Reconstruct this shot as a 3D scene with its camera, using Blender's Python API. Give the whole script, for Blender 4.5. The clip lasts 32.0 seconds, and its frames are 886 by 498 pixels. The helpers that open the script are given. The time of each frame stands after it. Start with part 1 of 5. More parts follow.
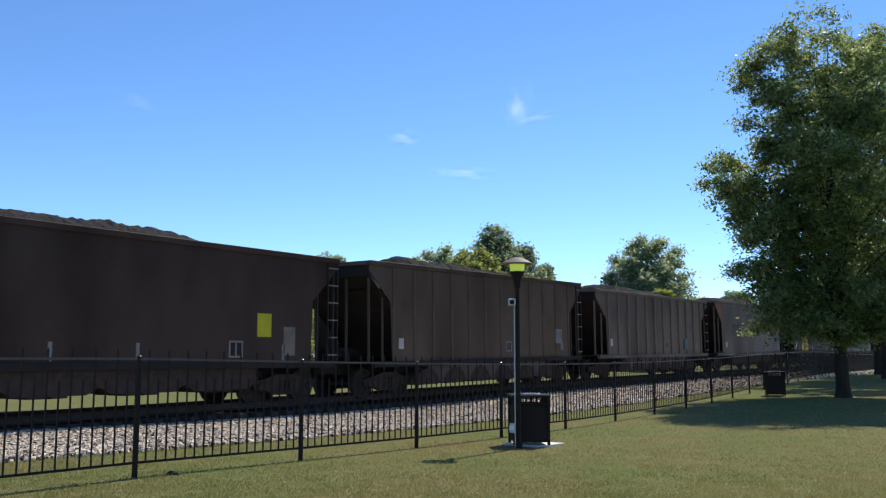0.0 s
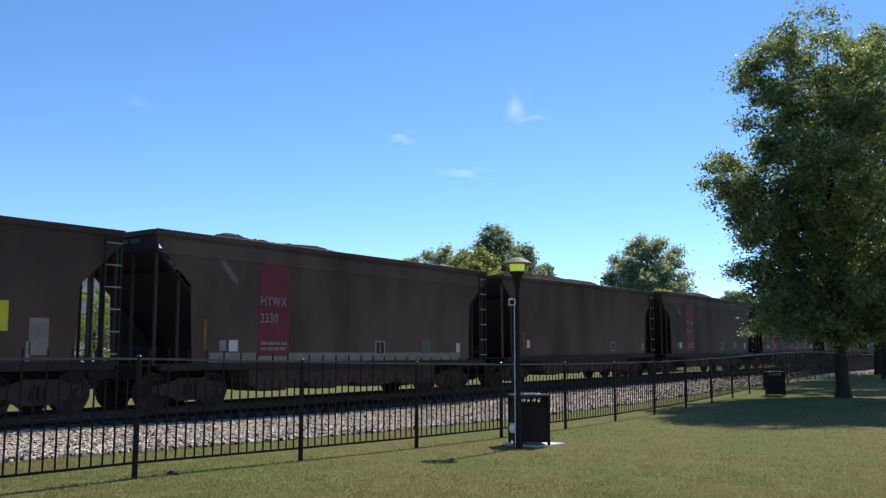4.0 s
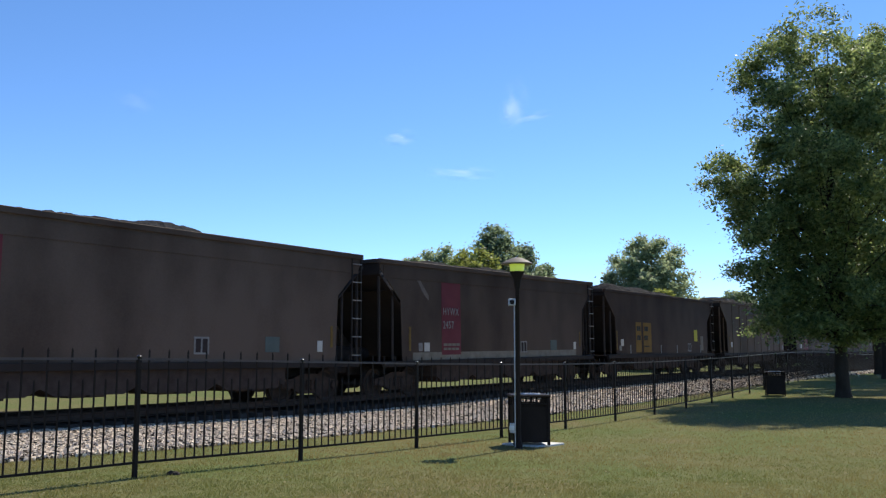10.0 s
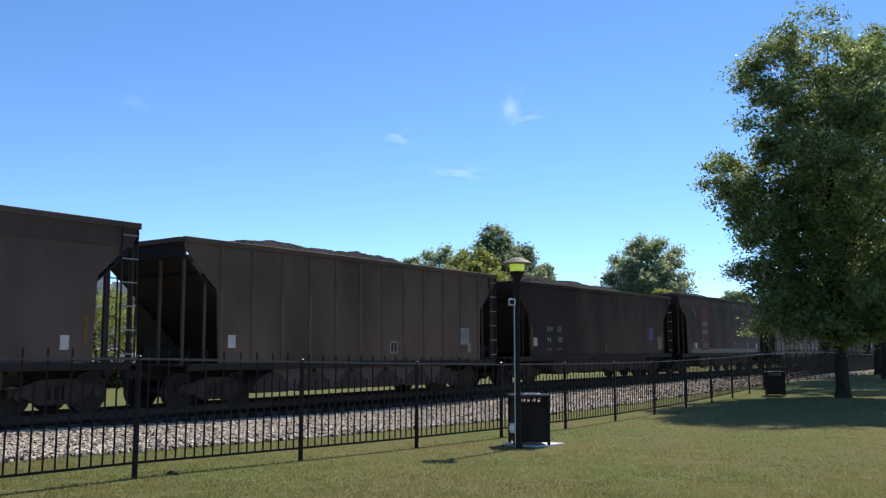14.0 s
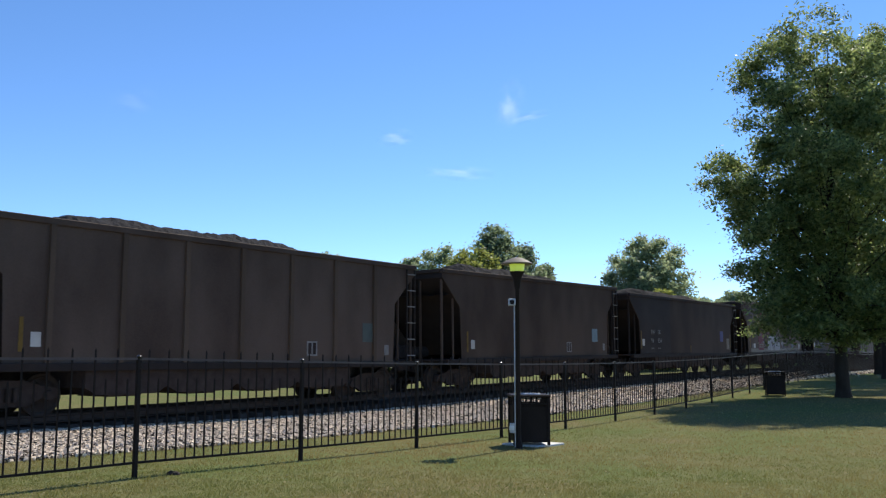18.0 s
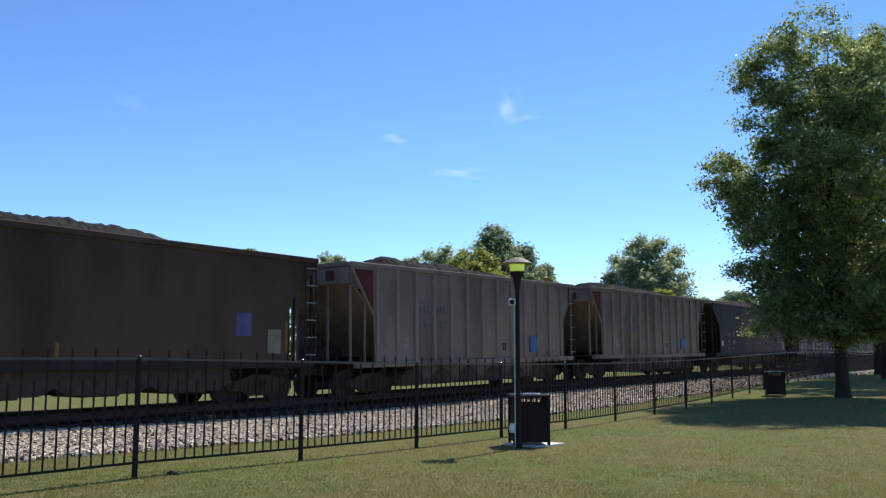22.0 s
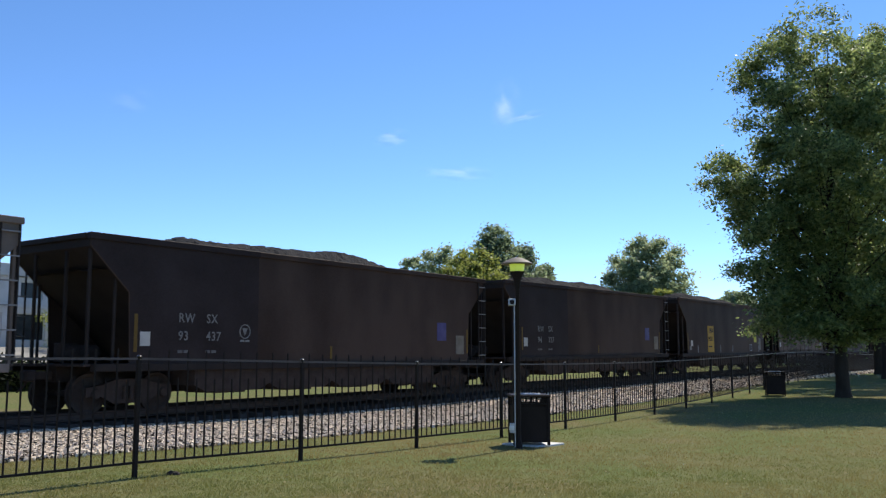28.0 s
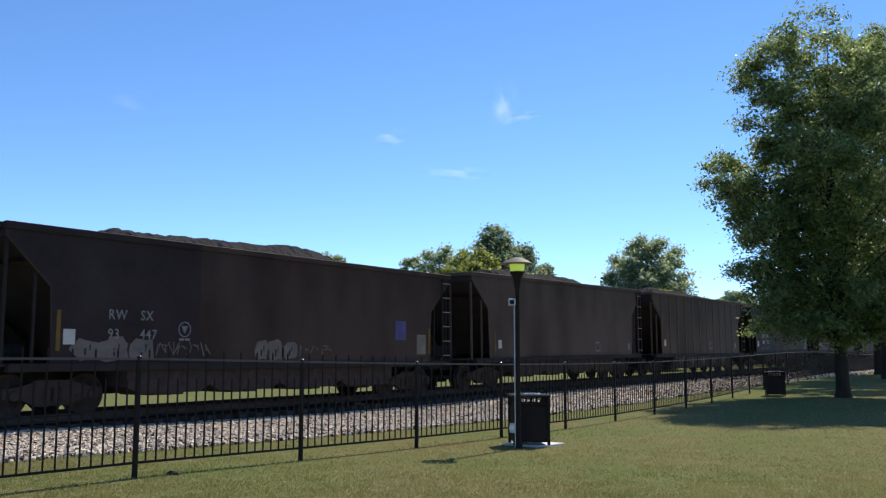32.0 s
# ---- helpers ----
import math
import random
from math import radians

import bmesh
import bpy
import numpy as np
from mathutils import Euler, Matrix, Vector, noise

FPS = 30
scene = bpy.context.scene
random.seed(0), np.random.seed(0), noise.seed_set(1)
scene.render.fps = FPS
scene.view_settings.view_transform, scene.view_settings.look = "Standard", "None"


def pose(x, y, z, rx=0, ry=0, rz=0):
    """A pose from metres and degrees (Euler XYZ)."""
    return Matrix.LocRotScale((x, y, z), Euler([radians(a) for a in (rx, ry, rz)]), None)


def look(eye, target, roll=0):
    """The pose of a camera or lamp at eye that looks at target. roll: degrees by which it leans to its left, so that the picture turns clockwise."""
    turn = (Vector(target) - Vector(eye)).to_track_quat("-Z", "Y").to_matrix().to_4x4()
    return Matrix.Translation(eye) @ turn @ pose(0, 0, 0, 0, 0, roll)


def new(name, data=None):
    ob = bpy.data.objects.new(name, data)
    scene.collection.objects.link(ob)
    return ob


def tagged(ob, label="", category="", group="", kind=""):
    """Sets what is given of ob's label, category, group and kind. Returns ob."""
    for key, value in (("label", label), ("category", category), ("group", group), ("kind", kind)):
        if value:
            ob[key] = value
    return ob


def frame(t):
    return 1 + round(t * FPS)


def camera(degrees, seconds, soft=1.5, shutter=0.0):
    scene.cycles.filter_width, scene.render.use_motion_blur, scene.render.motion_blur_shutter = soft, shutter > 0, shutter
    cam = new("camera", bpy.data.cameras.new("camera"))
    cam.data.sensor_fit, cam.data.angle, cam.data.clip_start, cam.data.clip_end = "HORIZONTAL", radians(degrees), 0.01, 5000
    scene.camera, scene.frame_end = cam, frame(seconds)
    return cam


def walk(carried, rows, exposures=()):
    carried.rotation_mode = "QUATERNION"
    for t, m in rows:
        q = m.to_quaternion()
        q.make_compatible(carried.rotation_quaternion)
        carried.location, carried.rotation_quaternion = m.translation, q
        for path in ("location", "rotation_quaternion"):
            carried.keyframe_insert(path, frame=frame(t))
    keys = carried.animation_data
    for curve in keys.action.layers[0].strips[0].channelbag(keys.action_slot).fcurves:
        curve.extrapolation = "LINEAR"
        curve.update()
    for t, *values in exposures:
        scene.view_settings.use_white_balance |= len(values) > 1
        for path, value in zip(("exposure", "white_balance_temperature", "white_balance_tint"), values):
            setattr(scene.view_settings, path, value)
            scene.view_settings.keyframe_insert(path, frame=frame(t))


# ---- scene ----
# Axes: x runs along the railway, the train comes from +x; y runs from the lawn across the track; z up.
cam = camera(52.2, 32.0, soft=1.3, shutter=0.04)
EYE = Vector((0.0, 0.0, 1.22))
AIM = EYE + Vector((0.8121, 0.5835, 0.1219))
walk(cam, [(0, look(EYE, AIM, 0.0)), (32, look(EYE, AIM, 0.0))])
scene.view_settings.exposure = 0.20

# ---- daylight ----
SUN_EL, SUN_AZ = radians(49.5), (0.9955, 0.095)
world = bpy.data.worlds.new("sky")
scene.world = world
world.use_nodes = True
wn, wl = world.node_tree.nodes, world.node_tree.links
sky = wn.new("ShaderNodeTexSky")
sky.sky_type, sky.sun_disc = "NISHITA", False
sky.sun_elevation, sky.sun_rotation = SUN_EL, math.atan2(SUN_AZ[0], SUN_AZ[1])
sky.air_density, sky.dust_density, sky.ozone_density, sky.altitude = 0.75, 0.0, 4.2, 1400
vivid = wn.new("ShaderNodeHueSaturation")
vivid.inputs["Saturation"].default_value, vivid.inputs["Hue"].default_value = 1.11, 0.501
wl.new(sky.outputs["Color"], vivid.inputs["Color"])
wl.new(vivid.outputs["Color"], wn["Background"].inputs["Color"])
wn["Background"].inputs["Strength"].default_value = 0.180
sun = new("sun", bpy.data.lights.new("sun", "SUN"))
sun.data.energy, sun.data.angle, sun.data.color = 5.0, radians(0.5), (1.0, 0.93, 0.80)
sun.matrix_world = look((SUN_AZ[0] * 60, SUN_AZ[1] * 60, 60 * math.tan(SUN_EL)), (0, 0, 0))


# ---- materials ----
def material(name, color, color2=None, rough=0.7, metal=0.0, scale=4.0, fine=60.0, bump=0.2, depth=0.01, per_object=0.0, spread=0.5, streak=1.0, gloss=0.2, grain=0.45):
    """A weathered surface: two colours mixed by a large and a fine noise, with relief."""
    m = bpy.data.materials.new(name)
    m.use_nodes = True
    n, l = m.node_tree.nodes, m.node_tree.links
    b = n["Principled BSDF"]
    co = n.new("ShaderNodeTexCoord")
    mp = n.new("ShaderNodeMapping")
    mp.inputs["Scale"].default_value = (1, 1, 1 / streak)
    l.new(co.outputs["Object"], mp.inputs["Vector"])
    big, small = n.new("ShaderNodeTexNoise"), n.new("ShaderNodeTexNoise")
    big.inputs["Scale"].default_value, big.inputs["Detail"].default_value = scale, 5
    small.inputs["Scale"].default_value, small.inputs["Detail"].default_value = fine, 3
    l.new(mp.outputs["Vector"], big.inputs["Vector"])
    l.new(co.outputs["Object"], small.inputs["Vector"])
    add = n.new("ShaderNodeMath")
    add.operation = "MULTIPLY_ADD"
    l.new(small.outputs["Fac"], add.inputs[0])
    add.inputs[1].default_value = grain
    l.new(big.outputs["Fac"], add.inputs[2])
    ramp = n.new("ShaderNodeValToRGB")
    ramp.color_ramp.elements[0].position, ramp.color_ramp.elements[1].position = 0.495 + grain / 2 - spread / 2, 0.495 + grain / 2 + spread / 2
    ramp.color_ramp.elements[0].color = (*color, 1)
    ramp.color_ramp.elements[1].color = (*(color2 or [c * 1.35 for c in color]), 1)
    l.new(add.outputs[0], ramp.inputs["Fac"])
    last = ramp.outputs["Color"]
    if per_object:
        info, hsv = n.new("ShaderNodeObjectInfo"), n.new("ShaderNodeHueSaturation")
        rng = n.new("ShaderNodeMapRange")
        l.new(info.outputs["Random"], rng.inputs["Value"])
        rng.inputs["To Min"].default_value, rng.inputs["To Max"].default_value = 1 - per_object, 1 + per_object
        l.new(rng.outputs["Result"], hsv.inputs["Value"])
        l.new(last, hsv.inputs["Color"])
        last = hsv.outputs["Color"]
    l.new(last, b.inputs["Base Color"])
    b.inputs["Roughness"].default_value, b.inputs["Metallic"].default_value = rough, metal
    b.inputs["Specular IOR Level"].default_value = gloss
    if bump:
        bp = n.new("ShaderNodeBump")
        bp.inputs["Strength"].default_value, bp.inputs["Distance"].default_value = bump, depth
        l.new(small.outputs["Fac"], bp.inputs["Height"])
        l.new(bp.outputs["Normal"], b.inputs["Normal"])
    return m


def leaf_material(name, dark, light):
    m = bpy.data.materials.new(name)
    m.use_nodes = True
    n, l = m.node_tree.nodes, m.node_tree.links
    b, out = n["Principled BSDF"], n["Material Output"]
    geo, ramp = n.new("ShaderNodeNewGeometry"), n.new("ShaderNodeValToRGB")
    ramp.color_ramp.elements[0].color, ramp.color_ramp.elements[1].color = (*dark, 1), (*light, 1)
    l.new(geo.outputs["Random Per Island"], ramp.inputs["Fac"])
    l.new(ramp.outputs["Color"], b.inputs["Base Color"])
    b.inputs["Roughness"].default_value, b.inputs["Specular IOR Level"].default_value = 0.5, 0.3
    tr, mix = n.new("ShaderNodeBsdfTranslucent"), n.new("ShaderNodeMixShader")
    hs = n.new("ShaderNodeHueSaturation")
    hs.inputs["Hue"].default_value, hs.inputs["Value"].default_value = 0.485, 1.9
    l.new(ramp.outputs["Color"], hs.inputs["Color"])
    l.new(hs.outputs["Color"], tr.inputs["Color"])
    mix.inputs["Fac"].default_value = 0.5
    l.new(b.outputs[0], mix.inputs[1])
    l.new(tr.outputs[0], mix.inputs[2])
    l.new(mix.outputs[0], out.inputs["Surface"])
    return m


def lawn_material():
    m = bpy.data.materials.new("lawn")
    m.use_nodes = True
    n, l = m.node_tree.nodes, m.node_tree.links
    b = n["Principled BSDF"]
    co = n.new("ShaderNodeTexCoord")
    last = None
    layers = ((0.30, (0.122, 0.150, 0.054), (0.190, 0.150, 0.078), 0.44, 0.66), (1.3, None, (0.158, 0.150, 0.066), 0.46, 0.72), (9.0, None, (0.095, 0.112, 0.032), 0.46, 0.76), (38.0, None, (0.070, 0.082, 0.024), 0.50, 0.74), (85.0, None, (0.20, 0.18, 0.085), 0.55, 0.74))
    for sc, c0, c1, lo, hi in layers:
        tx, rp = n.new("ShaderNodeTexNoise"), n.new("ShaderNodeMapRange")
        tx.inputs["Scale"].default_value, tx.inputs["Detail"].default_value = sc, 6
        l.new(co.outputs["Object"], tx.inputs["Vector"])
        rp.inputs["From Min"].default_value, rp.inputs["From Max"].default_value = lo, hi
        l.new(tx.outputs["Fac"], rp.inputs["Value"])
        mx = n.new("ShaderNodeMix")
        mx.data_type = "RGBA"
        l.new(rp.outputs["Result"], mx.inputs["Factor"])
        if last is None:
            mx.inputs[6].default_value = (*c0, 1)
        else:
            l.new(last, mx.inputs[6])
        mx.inputs[7].default_value = (*c1, 1)
        last = mx.outputs[2]
    l.new(last, b.inputs["Base Color"])
    b.inputs["Roughness"].default_value, b.inputs["Specular IOR Level"].default_value = 0.95, 0.03
    bp = n.new("ShaderNodeBump")
    bp.inputs["Strength"].default_value, bp.inputs["Distance"].default_value = 0.5, 0.012
    l.new(tx.outputs["Fac"], bp.inputs["Height"])
    l.new(bp.outputs["Normal"], b.inputs["Normal"])
    return m


M_LAWN = lawn_material()
M_STRAW = leaf_material("dry_leaves", (0.22, 0.19, 0.08), (0.42, 0.38, 0.24))
M_BED = material("ballast_bed", (0.060, 0.050, 0.042), (0.34, 0.285, 0.235), rough=0.9, scale=14, fine=45, bump=0.8, depth=0.03, spread=0.35)
M_RAIL = material("rail_steel", (0.052, 0.039, 0.033), (0.088, 0.066, 0.056), rough=0.9, metal=0.0, scale=3, gloss=0.03)
M_TIE = material("creosoted_wood", (0.054, 0.044, 0.038), (0.095, 0.079, 0.069), gloss=0.1, rough=0.9, scale=5)
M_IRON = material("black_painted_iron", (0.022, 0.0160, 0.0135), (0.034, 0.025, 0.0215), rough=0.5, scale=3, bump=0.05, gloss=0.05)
# top rail only: its bright glint is put into a paler base colour
M_IRON_GLINT = material("glint_black_iron", (0.090, 0.066, 0.058), (0.140, 0.106, 0.094), rough=0.5, scale=3, bump=0.05, gloss=0.12)
M_CAPGLOSS = material("glossy_black_enamel", (0.010, 0.009, 0.008), (0.016, 0.014, 0.012), rough=0.3, scale=3, bump=0.0, gloss=0.5)
M_CONCRETE = material("concrete", (0.58, 0.56, 0.52), (0.74, 0.72, 0.67), rough=0.85, scale=3)
M_GALV = material("galvanised_steel", (0.38, 0.38, 0.38), (0.52, 0.52, 0.52), rough=0.45, metal=0.6, scale=6)
M_COAL = material("coal", (0.016, 0.015, 0.016), (0.036, 0.034, 0.035), rough=0.95, scale=10, fine=14, bump=1.0, depth=0.06, gloss=0.1)
M_BROWN = material("brown_car_paint", (0.063, 0.044, 0.0340), (0.113, 0.082, 0.0640), gloss=0.05, rough=0.65, scale=0.5, fine=25, bump=0.06, per_object=0.18, streak=2, spread=0.26, grain=0.14)
M_SLATE = material("dark_brown_car_paint", (0.045, 0.0295, 0.0230), (0.082, 0.056, 0.0440), gloss=0.05, rough=0.65, scale=0.5, fine=25, bump=0.06, per_object=0.15, streak=2, spread=0.26, grain=0.14)
M_GREY = material("grey_car_paint", (0.128, 0.102, 0.085), (0.225, 0.181, 0.152), gloss=0.06, rough=0.6, scale=0.45, fine=25, bump=0.06, per_object=0.14, streak=2, spread=0.26, grain=0.14)
M_TAUPE = material("taupe_car_paint", (0.076, 0.053, 0.0375), (0.129, 0.092, 0.067), gloss=0.05, rough=0.65, scale=0.45, fine=25, bump=0.06, per_object=0.12, streak=2, spread=0.26, grain=0.14)
M_DRAB = material("drab_grey_brown_paint", (0.112, 0.087, 0.071), (0.195, 0.154, 0.127), gloss=0.05, rough=0.65, scale=0.45, fine=25, bump=0.06, per_object=0.1, streak=2, spread=0.26, grain=0.14)
M_BLACK = material("black_car_paint", (0.030, 0.022, 0.0205), (0.050, 0.038, 0.036), gloss=0.05, rough=0.6, scale=0.8, fine=25, bump=0.05)
M_UNDER = material("grimy_steel", (0.044, 0.033, 0.0285), (0.074, 0.057, 0.050), gloss=0.03, rough=0.95, scale=5, bump=0.15)
M_WHEEL = material("wheel_steel", (0.040, 0.031, 0.027), (0.066, 0.052, 0.046), gloss=0.05, rough=0.85, metal=0.0, scale=5)
M_WHITE = material("white_paint", (0.42, 0.40, 0.36), (0.58, 0.56, 0.51), rough=0.6, scale=3, bump=0.03)
M_CREAM = material("faded_cream_paint", (0.15, 0.13, 0.10), (0.24, 0.21, 0.165), rough=0.7, scale=4, bump=0.03)
M_YELLOW = material("yellow_paint", (0.38, 0.215, 0.010), (0.50, 0.295, 0.016), rough=0.6, scale=3, bump=0.03)
M_LEMON = material("lemon_placard", (0.46, 0.41, 0.02), (0.55, 0.50, 0.035), rough=0.6, scale=4, bump=0.03)
M_RED = material("faded_red_paint", (0.115, 0.022, 0.030), (0.165, 0.034, 0.042), rough=0.65, scale=1.5, bump=0.03)
M_ORANGE = material("orange_paint", (0.21, 0.075, 0.02), (0.30, 0.115, 0.03), rough=0.65, scale=1.5, bump=0.03)
M_BLUE = material("blue_placard", (0.045, 0.11, 0.27), (0.065, 0.15, 0.33), rough=0.6, scale=4, bump=0.03)
M_PURPLE = material("violet_placard", (0.07, 0.062, 0.17), (0.11, 0.10, 0.235), rough=0.6, scale=4, bump=0.03)
M_TEAL = material("faded_teal_placard", (0.072, 0.092, 0.085), (0.10, 0.122, 0.112), rough=0.6, scale=4, bump=0.03)
M_BARK = material("bark", (0.028, 0.021, 0.015), (0.058, 0.045, 0.034), rough=0.9, scale=6, fine=30, bump=0.8, depth=0.03, streak=4)
M_LEAF = leaf_material("leaves_green", (0.050, 0.088, 0.032), (0.215, 0.265, 0.092))
M_LEAF2 = leaf_material("leaves_yellow_green", (0.105, 0.135, 0.030), (0.225, 0.255, 0.066))
M_LEAF3 = leaf_material("leaves_dark", (0.105, 0.145, 0.080), (0.215, 0.270, 0.145))
# almost black: the hedge's shaded near face is put into the leaf colour
M_HEDGE_SHADE = leaf_material("shade_dark_hedge_leaves", (0.006, 0.010, 0.004), (0.020, 0.030, 0.010))
M_LEAF4 = leaf_material("leaves_grey_green", (0.135, 0.180, 0.098), (0.315, 0.365, 0.205))


# ---- mesh building ----
class Shape:
    """Collects points and faces for one mesh."""

    def __init__(self):
        self.v, self.f = [], []

    def add(self, pts, faces):
        k = len(self.v)
        self.v.extend(tuple(p) for p in pts)
        self.f.extend(tuple(i + k for i in fc) for fc in faces)
        return self

    def box(self, x0, y0, z0, x1, y1, z1, b=0.0):
        if b <= 0:
            p = [(x, y, z) for z in (z0, z1) for y in (y0, y1) for x in (x0, x1)]
            return self.add(p, [(0, 2, 3, 1), (4, 5, 7, 6), (0, 1, 5, 4), (2, 6, 7, 3), (0, 4, 6, 2), (1, 3, 7, 5)])
        p = []
        for z, dz in ((z0, b), (z1, -b)):
            for y, dy in ((y0, b), (y1, -b)):
                for x, dx in ((x0, b), (x1, -b)):
                    p += [(x, y + dy, z + dz), (x + dx, y, z + dz), (x + dx, y + dy, z)]
        c = [[i * 3 + a for a in range(3)] for i in range(8)]
        X, Y, Z = 0, 1, 2
        fs = [(c[0][Z], c[2][Z], c[3][Z], c[1][Z]), (c[4][Z], c[5][Z], c[7][Z], c[6][Z]), (c[0][Y], c[1][Y], c[5][Y], c[4][Y]), (c[2][Y], c[6][Y], c[7][Y], c[3][Y]), (c[0][X], c[4][X], c[6][X], c[2][X]), (c[1][X], c[3][X], c[7][X], c[5][X])]
        for i, j, a, d in ((0, 1, Y, Z), (2, 3, Y, Z), (4, 5, Y, Z), (6, 7, Y, Z), (0, 2, X, Z), (1, 3, X, Z), (4, 6, X, Z), (5, 7, X, Z), (0, 4, X, Y), (1, 5, X, Y), (2, 6, X, Y), (3, 7, X, Y)):
            fs.append((c[i][a], c[j][a], c[j][d], c[i][d]))
        fs += [(c[i][0], c[i][1], c[i][2]) for i in range(8)]
        return self.add(p, fs)

    def prism(self, outline, y0, y1):
        """An outline in x, z pushed through from y0 to y1."""
        n = len(outline)
        p = [(x, y0, z) for x, z in outline] + [(x, y1, z) for x, z in outline]
        fs = [tuple(range(n)), tuple(range(2 * n - 1, n - 1, -1))]
        fs += [(i, i + n, (i + 1) % n + n, (i + 1) % n) for i in range(n)]
        return self.add(p, fs)

    def tube(self, a, b, ra, rb=None, n=10, caps=True):
        a, b = Vector(a), Vector(b)
        rb = ra if rb is None else rb
        d = (b - a).normalized()
        u = d.orthogonal().normalized()
        w = d.cross(u)
        p = [c + r * (math.cos(t) * u + math.sin(t) * w) for c, r in ((a, ra), (b, rb)) for t in (2 * math.pi * i / n for i in range(n))]
        fs = [(i, (i + 1) % n, (i + 1) % n + n, i + n) for i in range(n)]
        if caps:
            fs += [tuple(range(n - 1, -1, -1)), tuple(range(n, 2 * n))]
        return self.add(p, fs)

    def lathe(self, profile, at=(0, 0, 0), n=20, axis="z"):
        """A profile of (radius, height) turned round an axis."""
        p = []
        for r, h in profile:
            for i in range(n):
                t = 2 * math.pi * i / n
                q = (r * math.cos(t), r * math.sin(t), h) if axis == "z" else (r * math.cos(t), h, r * math.sin(t))
                p.append((q[0] + at[0], q[1] + at[1], q[2] + at[2]))
        fs = [(j * n + i, j * n + (i + 1) % n, (j + 1) * n + (i + 1) % n, (j + 1) * n + i) for j in range(len(profile) - 1) for i in range(n)]
        fs += [tuple(range(n - 1, -1, -1)), tuple(range((len(profile) - 1) * n, len(profile) * n))]
        return self.add(p, fs)

    def mesh(self, name, mat, smooth=False):
        me = bpy.data.meshes.new(name)
        me.from_pydata(self.v, [], self.f)
        bm = bmesh.new()
        bm.from_mesh(me)
        bmesh.ops.recalc_face_normals(bm, faces=bm.faces)
        bm.to_mesh(me)
        bm.free()
        me.materials.append(mat)
        if smooth:
            me.polygons.foreach_set("use_smooth", [True] * len(me.polygons))
            me.set_sharp_from_angle(angle=radians(40))
        return me


def raw_mesh(name, verts, faces, mat):
    me = bpy.data.meshes.new(name)
    me.from_pydata(verts, [], faces)
    me.materials.append(mat)
    return me


def part(name, shape, mat, parent, label="", smooth=False):
    """One mesh object under a thing or a part; a Shape is made into a mesh, a mesh is shared."""
    me = shape if isinstance(shape, bpy.types.Mesh) else shape.mesh(name, mat, smooth)
    ob = new(name, me)
    ob.parent = parent
    return tagged(ob, label)


def thing(name, m, label, category, group="", kind=""):
    ob = new(name)
    ob.empty_display_size = 0.3
    ob.matrix_world = m
    return tagged(ob, label, category, group, kind)


# ---- the lie of the land ----
TRACK_Y = 19.0
GRADE = 0.0098


def rail_z(x):
    return 0.07 + GRADE * (min(max(x, 0.0), 120.0) - 13) - 0.11 * math.exp(-(((x - 22) / 10) ** 2))


def ground_z(x, y):
    d = max(x, 6.0) - 15
    lawn = -0.06 + 0.5 * (1 - math.exp(-0.0026 * d * d))
    bed = rail_z(x) - 0.34 + 0.12 * math.exp(-(((x - 7) / 6) ** 2))
    k = min(1, max(0, (y - 9.5) / 6.5))
    k = k * k * (3 - 2 * k)
    base = lawn * (1 - k) + bed * k
    if y > 22:
        q = min(1, (y - 22) / 14)
        base = base * (1 - q) + (lawn * 0.5) * q
    return base


def grid_sheet(name, xs, ys, mat, lift=0.0):
    verts = [(x, y, ground_z(x, y) + lift) for y in ys for x in xs]
    n = len(xs)
    faces = [(j * n + i, j * n + i + 1, (j + 1) * n + i + 1, (j + 1) * n + i) for j in range(len(ys) - 1) for i in range(n - 1)]
    return new(name, raw_mesh(name, verts, faces, mat))


def steps(*spans):
    out = []
    for a, b, d in spans:
        k = max(1, round((b - a) / d))
        out += [a + (b - a) * i / k for i in range(k)]
    return out + [spans[-1][1]]


ground = grid_sheet("ground", steps((-3000, -600, 480), (-600, 0, 50), (0, 60, 2), (60, 120, 10), (120, 720, 60), (720, 3000, 380)), steps((-3000, -40, 490), (-40, 0, 8), (0, 24, 1), (24, 80, 8), (80, 3000, 400)), M_LAWN)
tagged(ground, "mown lawn with dry brown patches", "ground", kind="structure")


def island_material(name, stops, rough=0.85):
    m = bpy.data.materials.new(name)
    m.use_nodes = True
    n, l = m.node_tree.nodes, m.node_tree.links
    b = n["Principled BSDF"]
    geo, ramp, co, tx, mx = n.new("ShaderNodeNewGeometry"), n.new("ShaderNodeValToRGB"), n.new("ShaderNodeTexCoord"), n.new("ShaderNodeTexNoise"), n.new("ShaderNodeMix")
    e = ramp.color_ramp.elements
    while len(e) < len(stops):
        e.new(0.5)
    for el, (p, c) in zip(e, stops):
        el.position, el.color = p, (*c, 1)
    l.new(geo.outputs["Random Per Island"], ramp.inputs["Fac"])
    tx.inputs["Scale"].default_value = 40
    l.new(co.outputs["Object"], tx.inputs["Vector"])
    mx.data_type, mx.blend_type = "RGBA", "MULTIPLY"
    mx.inputs["Factor"].default_value = 0.4
    l.new(ramp.outputs["Color"], mx.inputs[6])
    l.new(tx.outputs["Fac"], mx.inputs[7])
    l.new(mx.outputs[2], b.inputs["Base Color"])
    b.inputs["Roughness"].default_value, b.inputs["Specular IOR Level"].default_value = rough, 0.08
    return m


